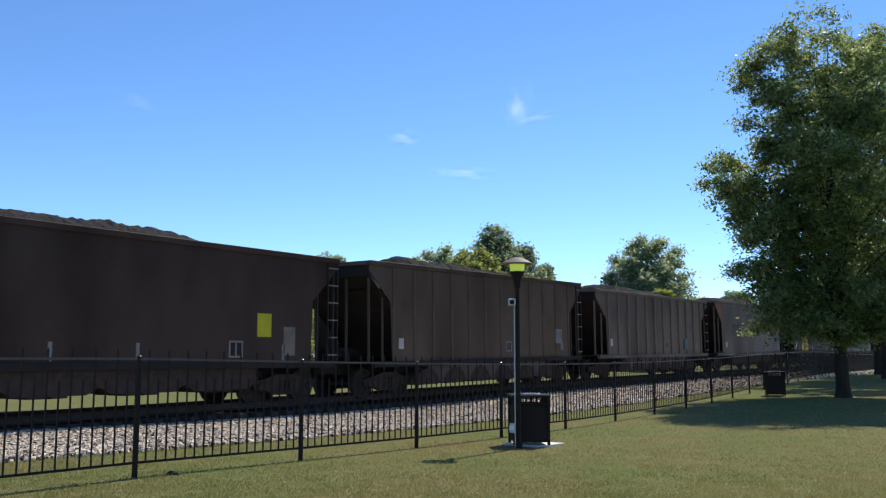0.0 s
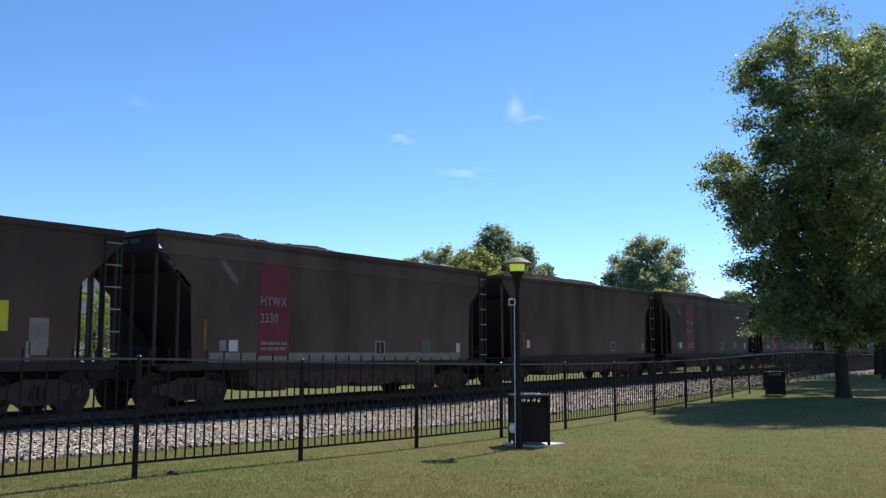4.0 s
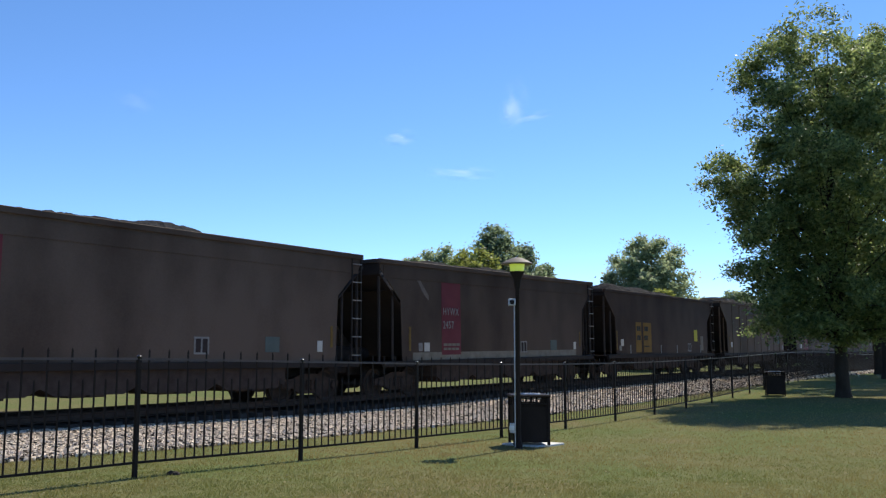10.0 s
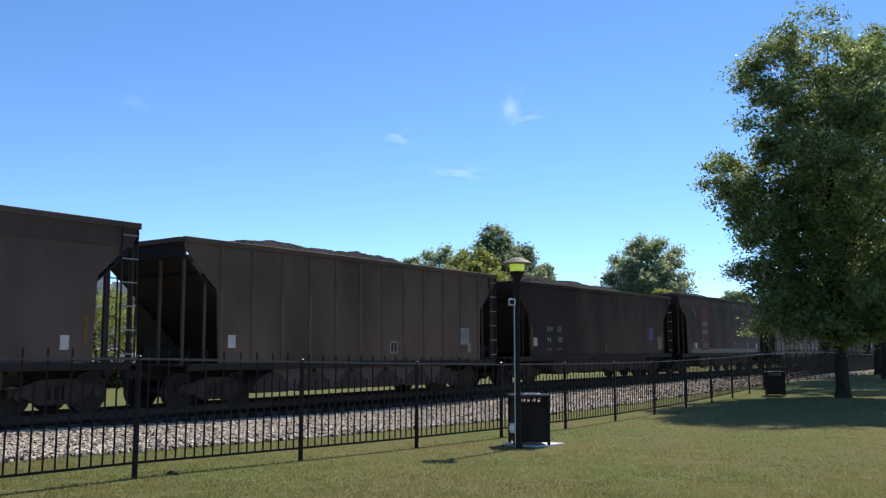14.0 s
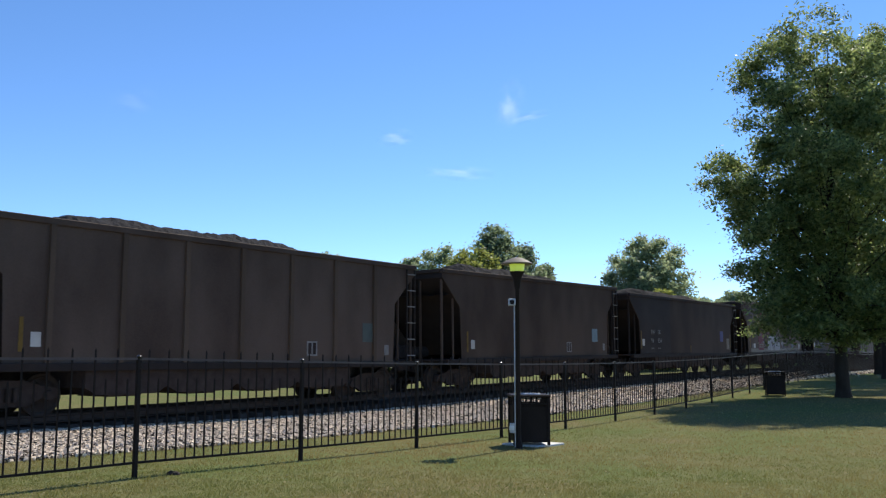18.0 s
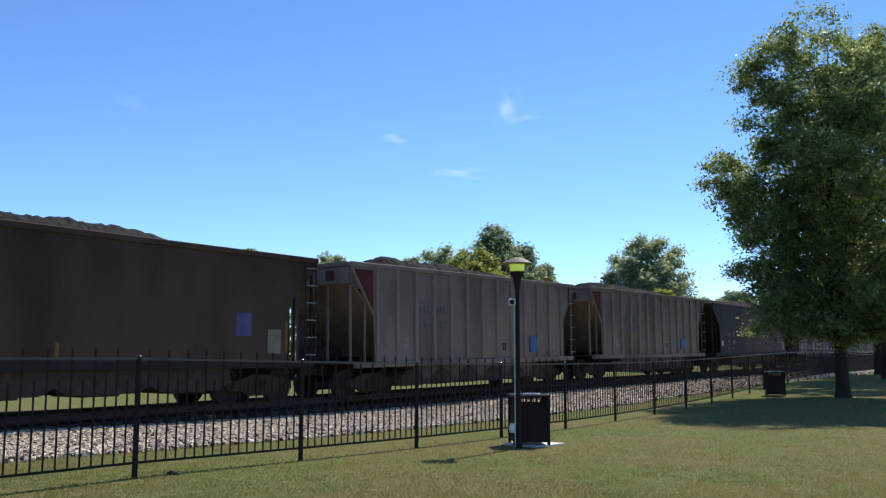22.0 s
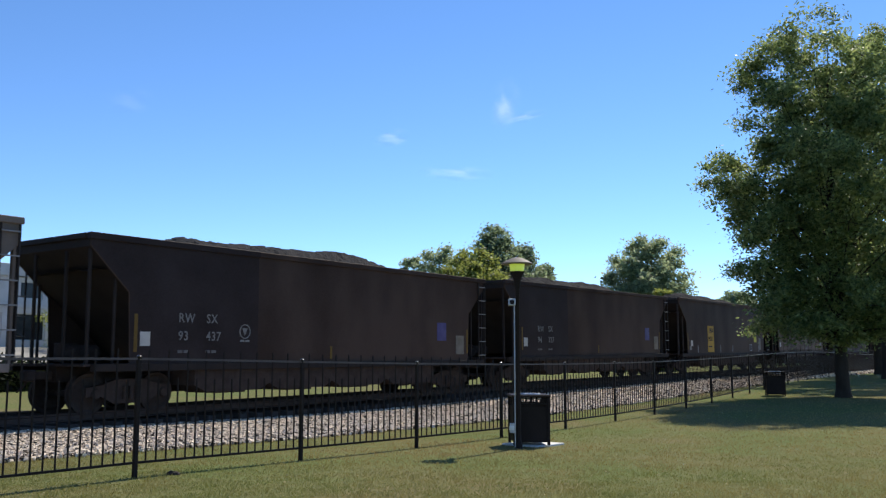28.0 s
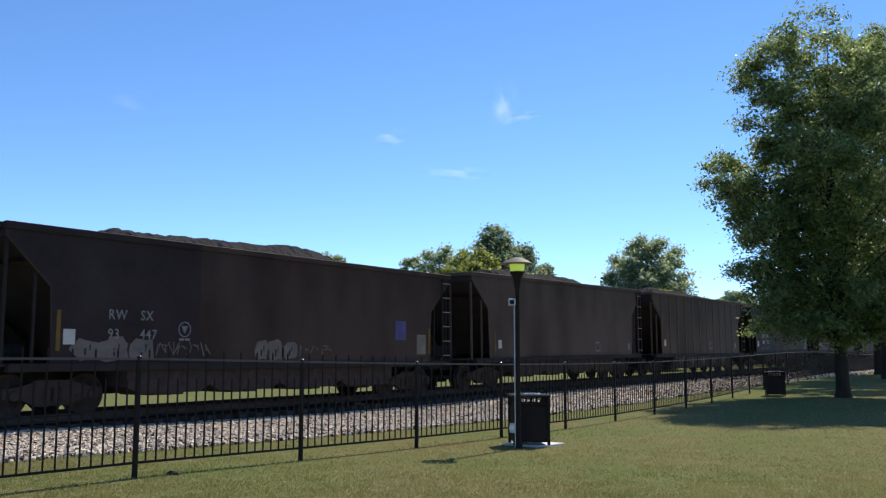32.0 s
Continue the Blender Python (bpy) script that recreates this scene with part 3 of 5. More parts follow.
ROUND = [(0.08, 3.2), (0.3, 4.5), (0.5, 4.9), (0.7, 4.4), (0.85, 3.1), (0.95, 1.8), (1.0, 0.8)]
FULL = [(0.1, 2.5), (0.4, 3.9), (0.7, 3.6), (0.88, 2.6), (1.0, 1.0)]
SPIRE = [(0.2, 2.8), (0.5, 2.8), (0.72, 2.0), (0.88, 1.2), (1.0, 0.4)]
for kind, bearing, depth, height, profile, leaves, mat, label, seed, clumps in (
    ("tree", 0.228, 82, 12.0, ROUND, 26000, M_LEAF4, "rounded grey-green broadleaf tree beyond the railway", 12, 300),
    ("pine_tree", 0.058, 88, 14.0, [(0.2, 4.4), (0.55, 4.6), (0.72, 3.4), (0.84, 2.3), (0.93, 1.5), (1.0, 0.6)], 24000, M_LEAF3, "dark green pine beyond the railway", 14, 260),
    ("pine_tree", 0.091, 90, 12.4, [(0.2, 3.2), (0.5, 3.2), (0.7, 2.4), (0.85, 1.4), (1.0, 0.5)], 15000, M_LEAF3, "smaller dark green pine beyond the railway", 15, 170),
    ("pine_tree", 0.113, 91, 10.3, SPIRE, 12000, M_LEAF3, "smallest dark green pine of the clump", 26, 130),
    ("tree", 0.035, 76, 10.2, FULL, 18000, M_LEAF2, "yellow-green broadleaf tree beyond the railway", 16, 200),
    ("tree", -0.005, 80, 10.9, [(0.1, 2.0), (0.4, 3.2), (0.7, 2.9), (0.9, 1.9), (1.0, 0.8)], 14000, M_LEAF4, "grey-green broadleaf tree beyond the railway", 17, 150),
    ("tree", -0.034, 82, 10.2, [(0.1, 1.6), (0.4, 2.4), (0.7, 2.0), (0.9, 1.2), (1.0, 0.5)], 9000, M_LEAF4, "slim grey-green tree beyond the railway", 18, 90),
    ("tree", -0.218, 78, 10.35, [(0.1, 1.6), (0.4, 2.8), (0.7, 2.4), (0.9, 1.3), (1.0, 0.6)], 9000, M_LEAF, "green broadleaf tree beside a building", 19, 110),
    ("tree", -0.127, 84, 10.6, [(0.1, 1.8), (0.4, 3.0), (0.7, 2.8), (0.9, 1.9), (1.0, 1.0)], 10000, M_LEAF4, "grey-green broadleaf tree beyond a parking lot", 20, 120),
    ("tree", 0.285, 104, 7.9, FULL, 12000, M_LEAF4, "low green tree beyond the railway", 21, 140),
    ("tree", 0.325, 112, 9.2, FULL, 12000, M_LEAF4, "low green tree beyond the railway", 22, 140),
    ("tree", 0.37, 118, 9.0, FULL, 9000, M_LEAF2, "low yellow-green tree beyond the railway", 23, 120),
    ("tree", -0.385, 61, 5.6, FULL, 3600, M_LEAF2, "green broadleaf tree before a shop building", 42, 110),
    ("tree", -0.345, 58, 5.6, FULL, 3600, M_LEAF2, "green broadleaf tree before a shop building", 43, 110),
    ("tree", -0.185, 60, 6.2, FULL, 5000, M_LEAF2, "small green broadleaf tree by a parking lot", 45, 100),
    ("bush", 0.243, 74, 6.4, [(0.0, 1.2), (0.5, 1.9), (0.85, 1.5), (1.0, 0.6)], 5000, M_LEAF2, "yellowing bush before a rounded tree", 24, 60),
    ("bush", 0.157, 86, 7.6, [(0.0, 1.2), (0.5, 1.7), (0.85, 1.3), (1.0, 0.5)], 5000, M_LEAF2, "yellow-green bush beyond the railway", 25, 60),
):
    x, y = far(bearing, depth)
    if leaves > 13000:
        shade_tree(x, y, height * 0.985, [(f, r * 1.02) for f, r in profile], mat, label, seed, name=kind, limbs=clumps // 4, sprays=70, leaf=0.0018 * depth, fluff=1.75)
    else:
        tree(kind, x, y, height, profile, int(leaves * 1.7), 0.0019 * depth, mat, label, seed, clumps=int(clumps * 1.5), clump_r=0.62)


# ---- beyond the railway ----
def leaf_cloud(name, places, size, mat, label, category, seed):
    """Many leaves about the given places (x, y, z, spread) in one mesh."""
    r = np.random.RandomState(seed)
    p = np.array(places)
    cen = p[:, :3] + r.normal(0, 0.5, (len(p), 3)) * p[:, 3:4]
    u = r.normal(0, 1, (len(p), 3))
    u /= np.linalg.norm(u, axis=1, keepdims=True)
    w = np.cross(u, r.normal(0, 1, (len(p), 3)))
    w /= np.linalg.norm(w, axis=1, keepdims=True)
    L = size * r.uniform(0.6, 1.3, (len(p), 1))
    v = np.stack([cen - u * L, cen + w * L * 0.5, cen + u * L, cen - w * L * 0.5], 1).reshape(-1, 3)
    return tagged(new(name, raw_mesh(name, v.tolist(), np.arange(len(v)).reshape(-1, 4).tolist(), mat)), label, category, kind="stuff")


rh = np.random.RandomState(31)
hedge = []
for _ in range(26000):
    x = rh.uniform(-12, 90)
    hedge.append((x, 35.3 + rh.normal(0, 0.3), ground_z(x, 35.5) + rh.uniform(0.0, 1.0) * (1.26 + 0.1 * noise.noise((x * 0.6, 0, 0))), 0.12))
# solid dark boxes inside the hedge stand in for its inner shade
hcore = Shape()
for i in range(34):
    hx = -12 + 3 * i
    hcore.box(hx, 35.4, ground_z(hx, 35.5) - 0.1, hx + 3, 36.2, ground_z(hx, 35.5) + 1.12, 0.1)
tagged(new("hedge_stems", hcore.mesh("hedge_stems", M_HEDGE_SHADE)), "solid shade-dark core filling a clipped hedge", "hedge", kind="stuff")
leaf_cloud("hedge", hedge, 0.11, M_HEDGE_SHADE, "long low dark green hedge beyond the railway", "hedge", 32)
woods = []
for _ in range(16000):
    b = rh.uniform(0.05, 0.62)
    x, y = far(b, 150 + rh.uniform(0, 25))
    top = 7.0 + 2.5 * noise.noise((b * 25, 1.0, 0.0))
    woods.append((x, y, rh.uniform(0.0, 1.0) ** 0.7 * top, 0.8))
leaf_cloud("far_woods", woods, 0.75, M_LEAF3, "distant dark green woods along the horizon", "woods", 33)

M_LOT = material("worn_asphalt", (0.22, 0.21, 0.19), (0.34, 0.32, 0.29), rough=0.9, scale=0.6, fine=40)
lot = Shape().add([(-10, 42, 0.1), (60, 42, 0.1), (60, 57, 2.0), (-10, 57, 2.0), (60, 90, 2.0), (-10, 90, 2.0), (-10, 42, -0.6), (60, 42, -0.6), (60, 90, -0.6), (-10, 90, -0.6)], [(0, 1, 2, 3), (3, 2, 4, 5), (6, 7, 1, 0), (8, 9, 5, 4), (7, 8, 4, 2, 1), (9, 6, 0, 3, 5), (6, 9, 8, 7)])
tagged(new("parking_lot", lot.mesh("parking_lot", M_LOT)), "worn pale asphalt parking lot rising to a street", "pavement", kind="structure")
M_WALL = material("grey_stucco", (0.50, 0.48, 0.45), (0.62, 0.60, 0.57), rough=0.9, scale=1.2, fine=30)
M_CORNICE = material("pale_stone_trim", (0.50, 0.48, 0.44), (0.60, 0.58, 0.54), rough=0.85, scale=2)
M_PANE = material("window_glass", (0.02, 0.025, 0.03), (0.04, 0.045, 0.05), rough=0.08, scale=2, bump=0.0)


def shop_building(x0, x1, y, z, h):
    b = thing("shop_building", pose(x0, y, z), "grey two-storey shop building with pale trim beyond the railway", "building")
    w = x1 - x0
    n = int(w / 3.2)
    wall = Shape()
    bays = [(0.9 + i * (w - 1.8) / n, 0.9 + (i + 1) * (w - 1.8) / n) for i in range(n)]
    holes = []
    for a, c in bays:
        holes.append((a + 0.45, c - 0.45, 0.5, 2.4))
        holes.append((a + 0.75, c - 0.75, 3.4, 4.6))
    rows = [(0, 0.5), (0.5, 2.4), (2.4, 3.4), (3.4, 4.6), (4.6, h)]
    for z0, z1 in rows:
        cuts = sorted((a, c) for a, c, q0, q1 in holes if q0 == z0)
        at = 0.0
        for a, c in cuts:
            wall.box(at, 0, z0, a, 0.3, z1)
            at = c
        wall.box(at, 0, z0, w, 0.3, z1)
    wall.box(0, 0.3, 0, 0.3, 12, h).box(w - 0.3, 0.3, 0, w, 12, h).box(0.3, 11.7, 0, w - 0.3, 12, h)
    part("wall", wall, M_WALL, b)
    part("roof", Shape().box(0.3, 0.3, h - 0.6, w - 0.3, 11.7, h - 0.4), M_UNDER, b)
    part("cornice", Shape().box(-0.15, -0.25, h - 0.7, w + 0.15, -0.003, h + 0.15, 0.03).box(-0.1, -0.12, 2.75, w + 0.1, -0.003, 3.05, 0.02), M_CORNICE, b, "pale stone cornice bands")
    for a, c, z0, z1 in holes:
        win = part("window", Shape().box(a, 0.14, z0, a + 0.08, 0.24, z1).box(c - 0.08, 0.14, z0, c, 0.24, z1).box(a + 0.08, 0.14, z1 - 0.08, c - 0.08, 0.24, z1).box(a + 0.08, 0.14, z0, c - 0.08, 0.24, z0 + 0.08), M_CORNICE, b)
        part("pane", Shape().box(a + 0.08, 0.17, z0 + 0.08, c - 0.08, 0.20, z1 - 0.08), M_PANE, win)


shop_building(10.0, 40.0, 60.0, 1.98, 5.6)
shop_building(41.5, 57.0, 61.0, 1.98, 5.0)

x, y = far(0.1225, 95)
pole = thing("utility_pole", pose(x, y, ground_z(x, y), 0, 0, 30), "distant wooden utility pole with a crossarm", "utility pole")
part("pole", Shape().tube((0, 0, -0.2), (0, 0, 9.6), 0.15, 0.1, n=10), M_BARK, pole)
part("crossarm", Shape().box(-1.1, -0.06, 8.4, 1.1, 0.06, 8.55), M_BARK, pole)


# ---- scattered on the lawn ----
def grass_material():
    """Blades that follow the lawn's green and dry patches, each a little different."""
    m = bpy.data.materials.new("grass_blades")
    m.use_nodes = True
    n, l = m.node_tree.nodes, m.node_tree.links
    b, out = n["Principled BSDF"], n["Material Output"]
    co, geo = n.new("ShaderNodeTexCoord"), n.new("ShaderNodeNewGeometry")
    fac = []
    for sc, lo, hi in ((0.20, 0.40, 0.60), (1.3, 0.44, 0.70)):
        tx, rp = n.new("ShaderNodeTexNoise"), n.new("ShaderNodeMapRange")
        tx.inputs["Scale"].default_value, tx.inputs["Detail"].default_value = sc, 6
        l.new(co.outputs["Object"], tx.inputs["Vector"])
        rp.inputs["From Min"].default_value, rp.inputs["From Max"].default_value = lo, hi
        l.new(tx.outputs["Fac"], rp.inputs["Value"])
        fac.append(rp.outputs["Result"])
    ramp = n.new("ShaderNodeValToRGB")
    e = ramp.color_ramp.elements
    e[0].color, e[1].color = (0.164, 0.178, 0.050, 1), (0.285, 0.284, 0.088, 1)
    d = e.new(0.86)
    d.color = (0.250, 0.254, 0.075, 1)
    e[2].color = (0.46, 0.41, 0.23, 1)
    l.new(geo.outputs["Random Per Island"], ramp.inputs["Fac"])
    last = ramp.outputs["Color"]
    for f, c, k in ((fac[0], (0.375, 0.255, 0.105), 0.85), (fac[1], (0.33, 0.255, 0.095), 0.55)):
        g, mx = n.new("ShaderNodeMath"), n.new("ShaderNodeMix")
        g.operation, mx.data_type = "MULTIPLY", "RGBA"
        g.inputs[1].default_value = k
        l.new(f, g.inputs[0])
        l.new(g.outputs[0], mx.inputs["Factor"])
        l.new(last, mx.inputs[6])
        mx.inputs[7].default_value = (*c, 1)
        last = mx.outputs[2]
    l.new(last, b.inputs["Base Color"])
    b.inputs["Roughness"].default_value, b.inputs["Specular IOR Level"].default_value = 0.55, 0.2
    tr, mix = n.new("ShaderNodeBsdfTranslucent"), n.new("ShaderNodeMixShader")
    l.new(last, tr.inputs["Color"])
    mix.inputs["Fac"].default_value = 0.4
    l.new(b.outputs[0], mix.inputs[1])
    l.new(tr.outputs[0], mix.inputs[2])
    l.new(mix.outputs[0], out.inputs["Surface"])
    return m


def grass_blades(count, seed):
    """Mown grass between where one stands and the ballast, thinner with distance."""
    r = np.random.RandomState(seed)
    d = 1 / r.uniform(1 / 34.0, 1 / 6.2, count)
    b = r.uniform(-0.53, 0.53, count)
    x, y = b * d * 0.5835 + d * 0.8121, -b * d * 0.8121 + d * 0.5835
    keep = (np.hypot(x - 11.93, y - 6.92) > 0.44) & (y < 10.55 + 0.2 * np.sin(x * 1.7) + 0.15 * np.sin(x * 4.1)) & (y > -12)
    x, y, d = x[keep], y[keep], d[keep]
    z = np.array([ground_z(p, q) for p, q in zip(x, y)])
    n = len(x)
    tuft = np.array([noise.noise((p * 2.3, q * 2.3, 4.0)) + 0.6 * noise.noise((p * 7, q * 7, 9.0)) for p, q in zip(x, y)])
    h = 0.019 * (1 + 0.6 * tuft) * r.uniform(0.55, 1.35, n)
    stray = r.rand(n) < 0.012
    h[stray] *= 1.9
    w = 0.0026 * np.maximum(1.0, d / 9) * r.uniform(0.7, 1.4, n)
    a, lean = r.uniform(0, 6.283, n), r.uniform(0.1, 0.9, n) * h
    c, g = np.cos(a), np.sin(a)
    lx, ly = r.normal(0, 0.7, n) * lean, r.normal(0, 0.7, n) * lean
    v = np.stack([np.stack([x - c * w, y - g * w, z - 0.004], 1), np.stack([x + c * w, y + g * w, z - 0.004], 1), np.stack([x + lx * 0.35 + c * w * 0.7, y + ly * 0.35 + g * w * 0.7, z + h * 0.6], 1), np.stack([x + lx, y + ly, z + h], 1)], 1).reshape(-1, 3)
    me = raw_mesh("grass", v.tolist(), np.arange(n * 4).reshape(-1, 4).tolist(), grass_material())
    tagged(new("grass", me), "short mown grass, green with straw-dry blades", "grass", kind="stuff")


grass_blades(230000, 77)
rb = np.random.RandomState(91)
bits = []
for _ in range(420):
    d, b = 7.3 + 16 * rb.uniform(0, 1) ** 1.4, rb.uniform(-0.5, 0.5)
    x, y = far(b, d)
    if -8 < y < 9.8:
        bits.append((x, y, ground_z(x, y) + 0.015, 0.01))
leaf_cloud("fallen_leaves", bits, 0.011, M_STRAW, "scattered pale dry leaves on the lawn", "leaves", 92)
cx, cy = far(-0.2906, 9.6)
clod = Shape()
for i in range(7):
    a, s = i * 0.9, 0.022 + 0.012 * (i % 3)
    px, py = 0.055 * math.cos(a) * (i > 0), 0.04 * math.sin(a) * (i > 0)
    clod.lathe([(s * 0.9, -0.02), (s, 0.004), (s * 0.75, s * 0.6), (s * 0.2, s * 0.85)], at=(px, py, 0), n=7)
ob = new("earth_clod", clod.mesh("earth_clod", M_BARK))
ob.location = (cx, cy, ground_z(cx, cy))
tagged(ob, "small brown clod of earth in the grass", "clod")


# ---- clouds ----
def cloud_material(opacity):
    m = bpy.data.materials.new("cloud_wisp")
    m.use_nodes = True
    n, l = m.node_tree.nodes, m.node_tree.links
    out = n["Material Output"]
    n.remove(n["Principled BSDF"])
    co, tx, ln = n.new("ShaderNodeTexCoord"), n.new("ShaderNodeTexNoise"), n.new("ShaderNodeVectorMath")
    mp = n.new("ShaderNodeMapping")
    mp.inputs["Location"].default_value, mp.inputs["Scale"].default_value = (-1, -1, 0), (2, 2, 0)
    l.new(co.outputs["Generated"], mp.inputs["Vector"])
    ln.operation = "LENGTH"
    l.new(mp.outputs["Vector"], ln.inputs[0])
    tx.inputs["Scale"].default_value, tx.inputs["Detail"].default_value = 0.035, 6
    l.new(co.outputs["Object"], tx.inputs["Vector"])
    fall, sub, mul = n.new("ShaderNodeMapRange"), n.new("ShaderNodeMapRange"), n.new("ShaderNodeMath")
    fall.interpolation_type = "SMOOTHSTEP"
    fall.inputs["From Min"].default_value, fall.inputs["From Max"].default_value = 1.0, 0.0
    l.new(ln.outputs["Value"], fall.inputs["Value"])
    sub.inputs["From Min"].default_value, sub.inputs["From Max"].default_value = 0.38, 0.68
    l.new(tx.outputs["Fac"], sub.inputs["Value"])
    mul.operation = "MULTIPLY"
    l.new(fall.outputs["Result"], mul.inputs[0])
    l.new(sub.outputs["Result"], mul.inputs[1])
    gain = n.new("ShaderNodeMath")
    gain.operation = "MULTIPLY"
    gain.inputs[1].default_value = opacity
    l.new(mul.outputs[0], gain.inputs[0])
    tr, cl, mix = n.new("ShaderNodeBsdfTransparent"), n.new("ShaderNodeBsdfTranslucent"), n.new("ShaderNodeMixShader")
    cl.inputs["Color"].default_value = (0.9, 0.9, 0.9, 1)
    l.new(gain.outputs[0], mix.inputs["Fac"])
    l.new(tr.outputs[0], mix.inputs[1])
    l.new(cl.outputs[0], mix.inputs[2])
    l.new(mix.outputs[0], out.inputs["Surface"])
    return m


M_CLOUD, M_CLOUD_FAINT = cloud_material(0.24), cloud_material(0.07)
CLOUDS = []
for across, rise, w, h, drift, tilt in ((0.086, 0.288, 34, 62, -0.017, 12), (-0.046, 0.249, 46, 22, -0.015, -6), (0.024, 0.208, 88, 18, -0.010, 3), (-0.345, 0.293, 60, 34, -0.014, 0), (0.105, 0.272, 60, 12, -0.017, -14)):
    seg = 16
    pts = [(w / 2 * (i / seg * 2 - 1), h / 2 * (j / seg * 2 - 1), 6 * math.sin(i * 0.5) * math.cos(j * 0.6)) for j in range(seg + 1) for i in range(seg + 1)]
    fcs = [(j * (seg + 1) + i, j * (seg + 1) + i + 1, (j + 1) * (seg + 1) + i + 1, (j + 1) * (seg + 1) + i) for j in range(seg) for i in range(seg)]
    ob = tagged(new("cloud", raw_mesh("cloud", pts, fcs, M_CLOUD_FAINT if across < -0.1 else M_CLOUD)), "small thin white cloud wisp in blue sky", "cloud")
    CLOUDS.append((ob, across, rise, drift, tilt))


# ---- the coal train ----
SPEED = 17.037
SIDE = 1.6          # half the width of a car
CARS = []           # each car with the place of its trailing end at the start, and its length


def slab_outline(hl, top, sill, cut_x=1.0, cut_a=0.57, cut_b=1.3):
    return [(-hl, top), (-hl, top - cut_a), (-hl + cut_x, top - cut_b), (-hl + cut_x + 0.08, sill), (hl - cut_x - 0.08, sill), (hl - cut_x, top - cut_b), (hl, top - cut_a), (hl, top)]


def coal_heap(hl, top, seed):
    r = np.random.RandomState(seed)
    nx, ny = 120, 16
    verts, faces = [], []
    for i in range(nx + 1):
        u = i / nx
        x = (-hl + 0.35) + (2 * hl - 0.7) * u
        e = max(0.0, min(1.0, (u - 0.06) / 0.16, (1 - u) / 0.36))
        e = e * e * (3 - 2 * e)
        swell = 0.92 + 0.14 * noise.noise((x * 0.35, seed * 3.1, 0))
        for j in range(ny + 1):
            w = j / ny * 2 - 1
            y = w * (SIDE - 0.08)
            z = min(top, 4.04) - 0.75 + (1.32 if top > 4.1 else 1.25) * e * swell * (1 - abs(w) ** 2.2 * 0.58) + r.uniform(-0.035, 0.035) + 0.07 * e * noise.noise((x * 1.3, y * 1.3, seed))
            verts.append((x, y, z))
    for i in range(nx):
        for j in range(ny):
            k = i * (ny + 1) + j
            faces.append((k, k + ny + 1, k + ny + 2, k + 1))
    return raw_mesh("coal_load", verts, faces, M_COAL)


def wheel_profile(y0, flange):
    d = 1 if flange > 0 else -1
    return [(0.10, y0 - d * 0.09), (0.16, y0 - d * 0.05), (0.36, y0 - d * 0.03), (0.40, y0 - d * 0.065), (0.457, y0 - d * 0.065), (0.455, y0 + d * 0.045), (0.485, y0 + d * 0.055), (0.485, y0 + d * 0.075), (0.40, y0 + d * 0.075), (0.36, y0), (0.16, y0 - d * 0.02), (0.10, y0 + d * 0.06)]


WHEELSET = Shape().lathe(wheel_profile(-0.755, 1), n=28, axis="y").lathe(wheel_profile(0.755, -1), n=28, axis="y").tube((0, -0.95, 0), (0, 0.95, 0), 0.075, n=12)
for k in range(6):
    a = k * math.pi / 3
    for sy in (-0.80, 0.80):
        WHEELSET.tube((0.26 * math.cos(a), sy - 0.012, 0.26 * math.sin(a)), (0.26 * math.cos(a), sy + 0.012, 0.26 * math.sin(a)), 0.028, n=6)
WHEELSET = WHEELSET.mesh("wheelset", M_WHEEL, True)
SIDE_FRAME = Shape().prism([(-1.12, 0.40), (-1.12, 0.60), (-0.72, 0.66), (-0.35, 0.78), (0.35, 0.78), (0.72, 0.66), (1.12, 0.60), (1.12, 0.40), (0.74, 0.40), (0.42, 0.24), (-0.42, 0.24), (-0.74, 0.40)], -0.07, 0.07)
for sx in (-0.89, 0.89):
    SIDE_FRAME.tube((sx, -0.13, 0.46), (sx, -0.06, 0.46), 0.10, 0.12, n=12)
for sx in (-0.16, 0.0, 0.16):
    SIDE_FRAME.tube((sx, -0.11, 0.34), (sx, -0.11, 0.62), 0.06, n=10)
SIDE_FRAME = SIDE_FRAME.mesh("side_frame", M_UNDER)
BOLSTER = Shape().box(-0.2, -0.98, 0.42, 0.2, 0.98, 0.70, 0.03).box(-0.25, -0.3, 0.70, 0.25, 0.3, 0.80).mesh("truck", M_UNDER)
COUPLER = Shape().box(-0.05, -0.1, 0.78, 0.42, 0.1, 0.96, 0.02).box(0.34, -0.16, 0.74, 0.60, 0.13, 1.0, 0.04).mesh("coupler", M_UNDER)
HOSE = Shape().tube((0.25, -0.28, 0.86), (0.42, -0.28, 0.62), 0.025, n=8).tube((0.42, -0.28, 0.62), (0.60, -0.2, 0.52), 0.025, n=8).mesh("air_hose", M_UNDER)
WHEELS = []         # wheelsets and the cars they carry
CACHE = {}


def shared(key, build):
    if key not in CACHE:
        CACHE[key] = build()
    return CACHE[key]


def ladder_mesh(h0, h1):
    s = Shape().box(-0.21, -0.02, h0, -0.18, 0.02, h1).box(0.18, -0.02, h0, 0.21, 0.02, h1)
    return s


RUNGS = 6


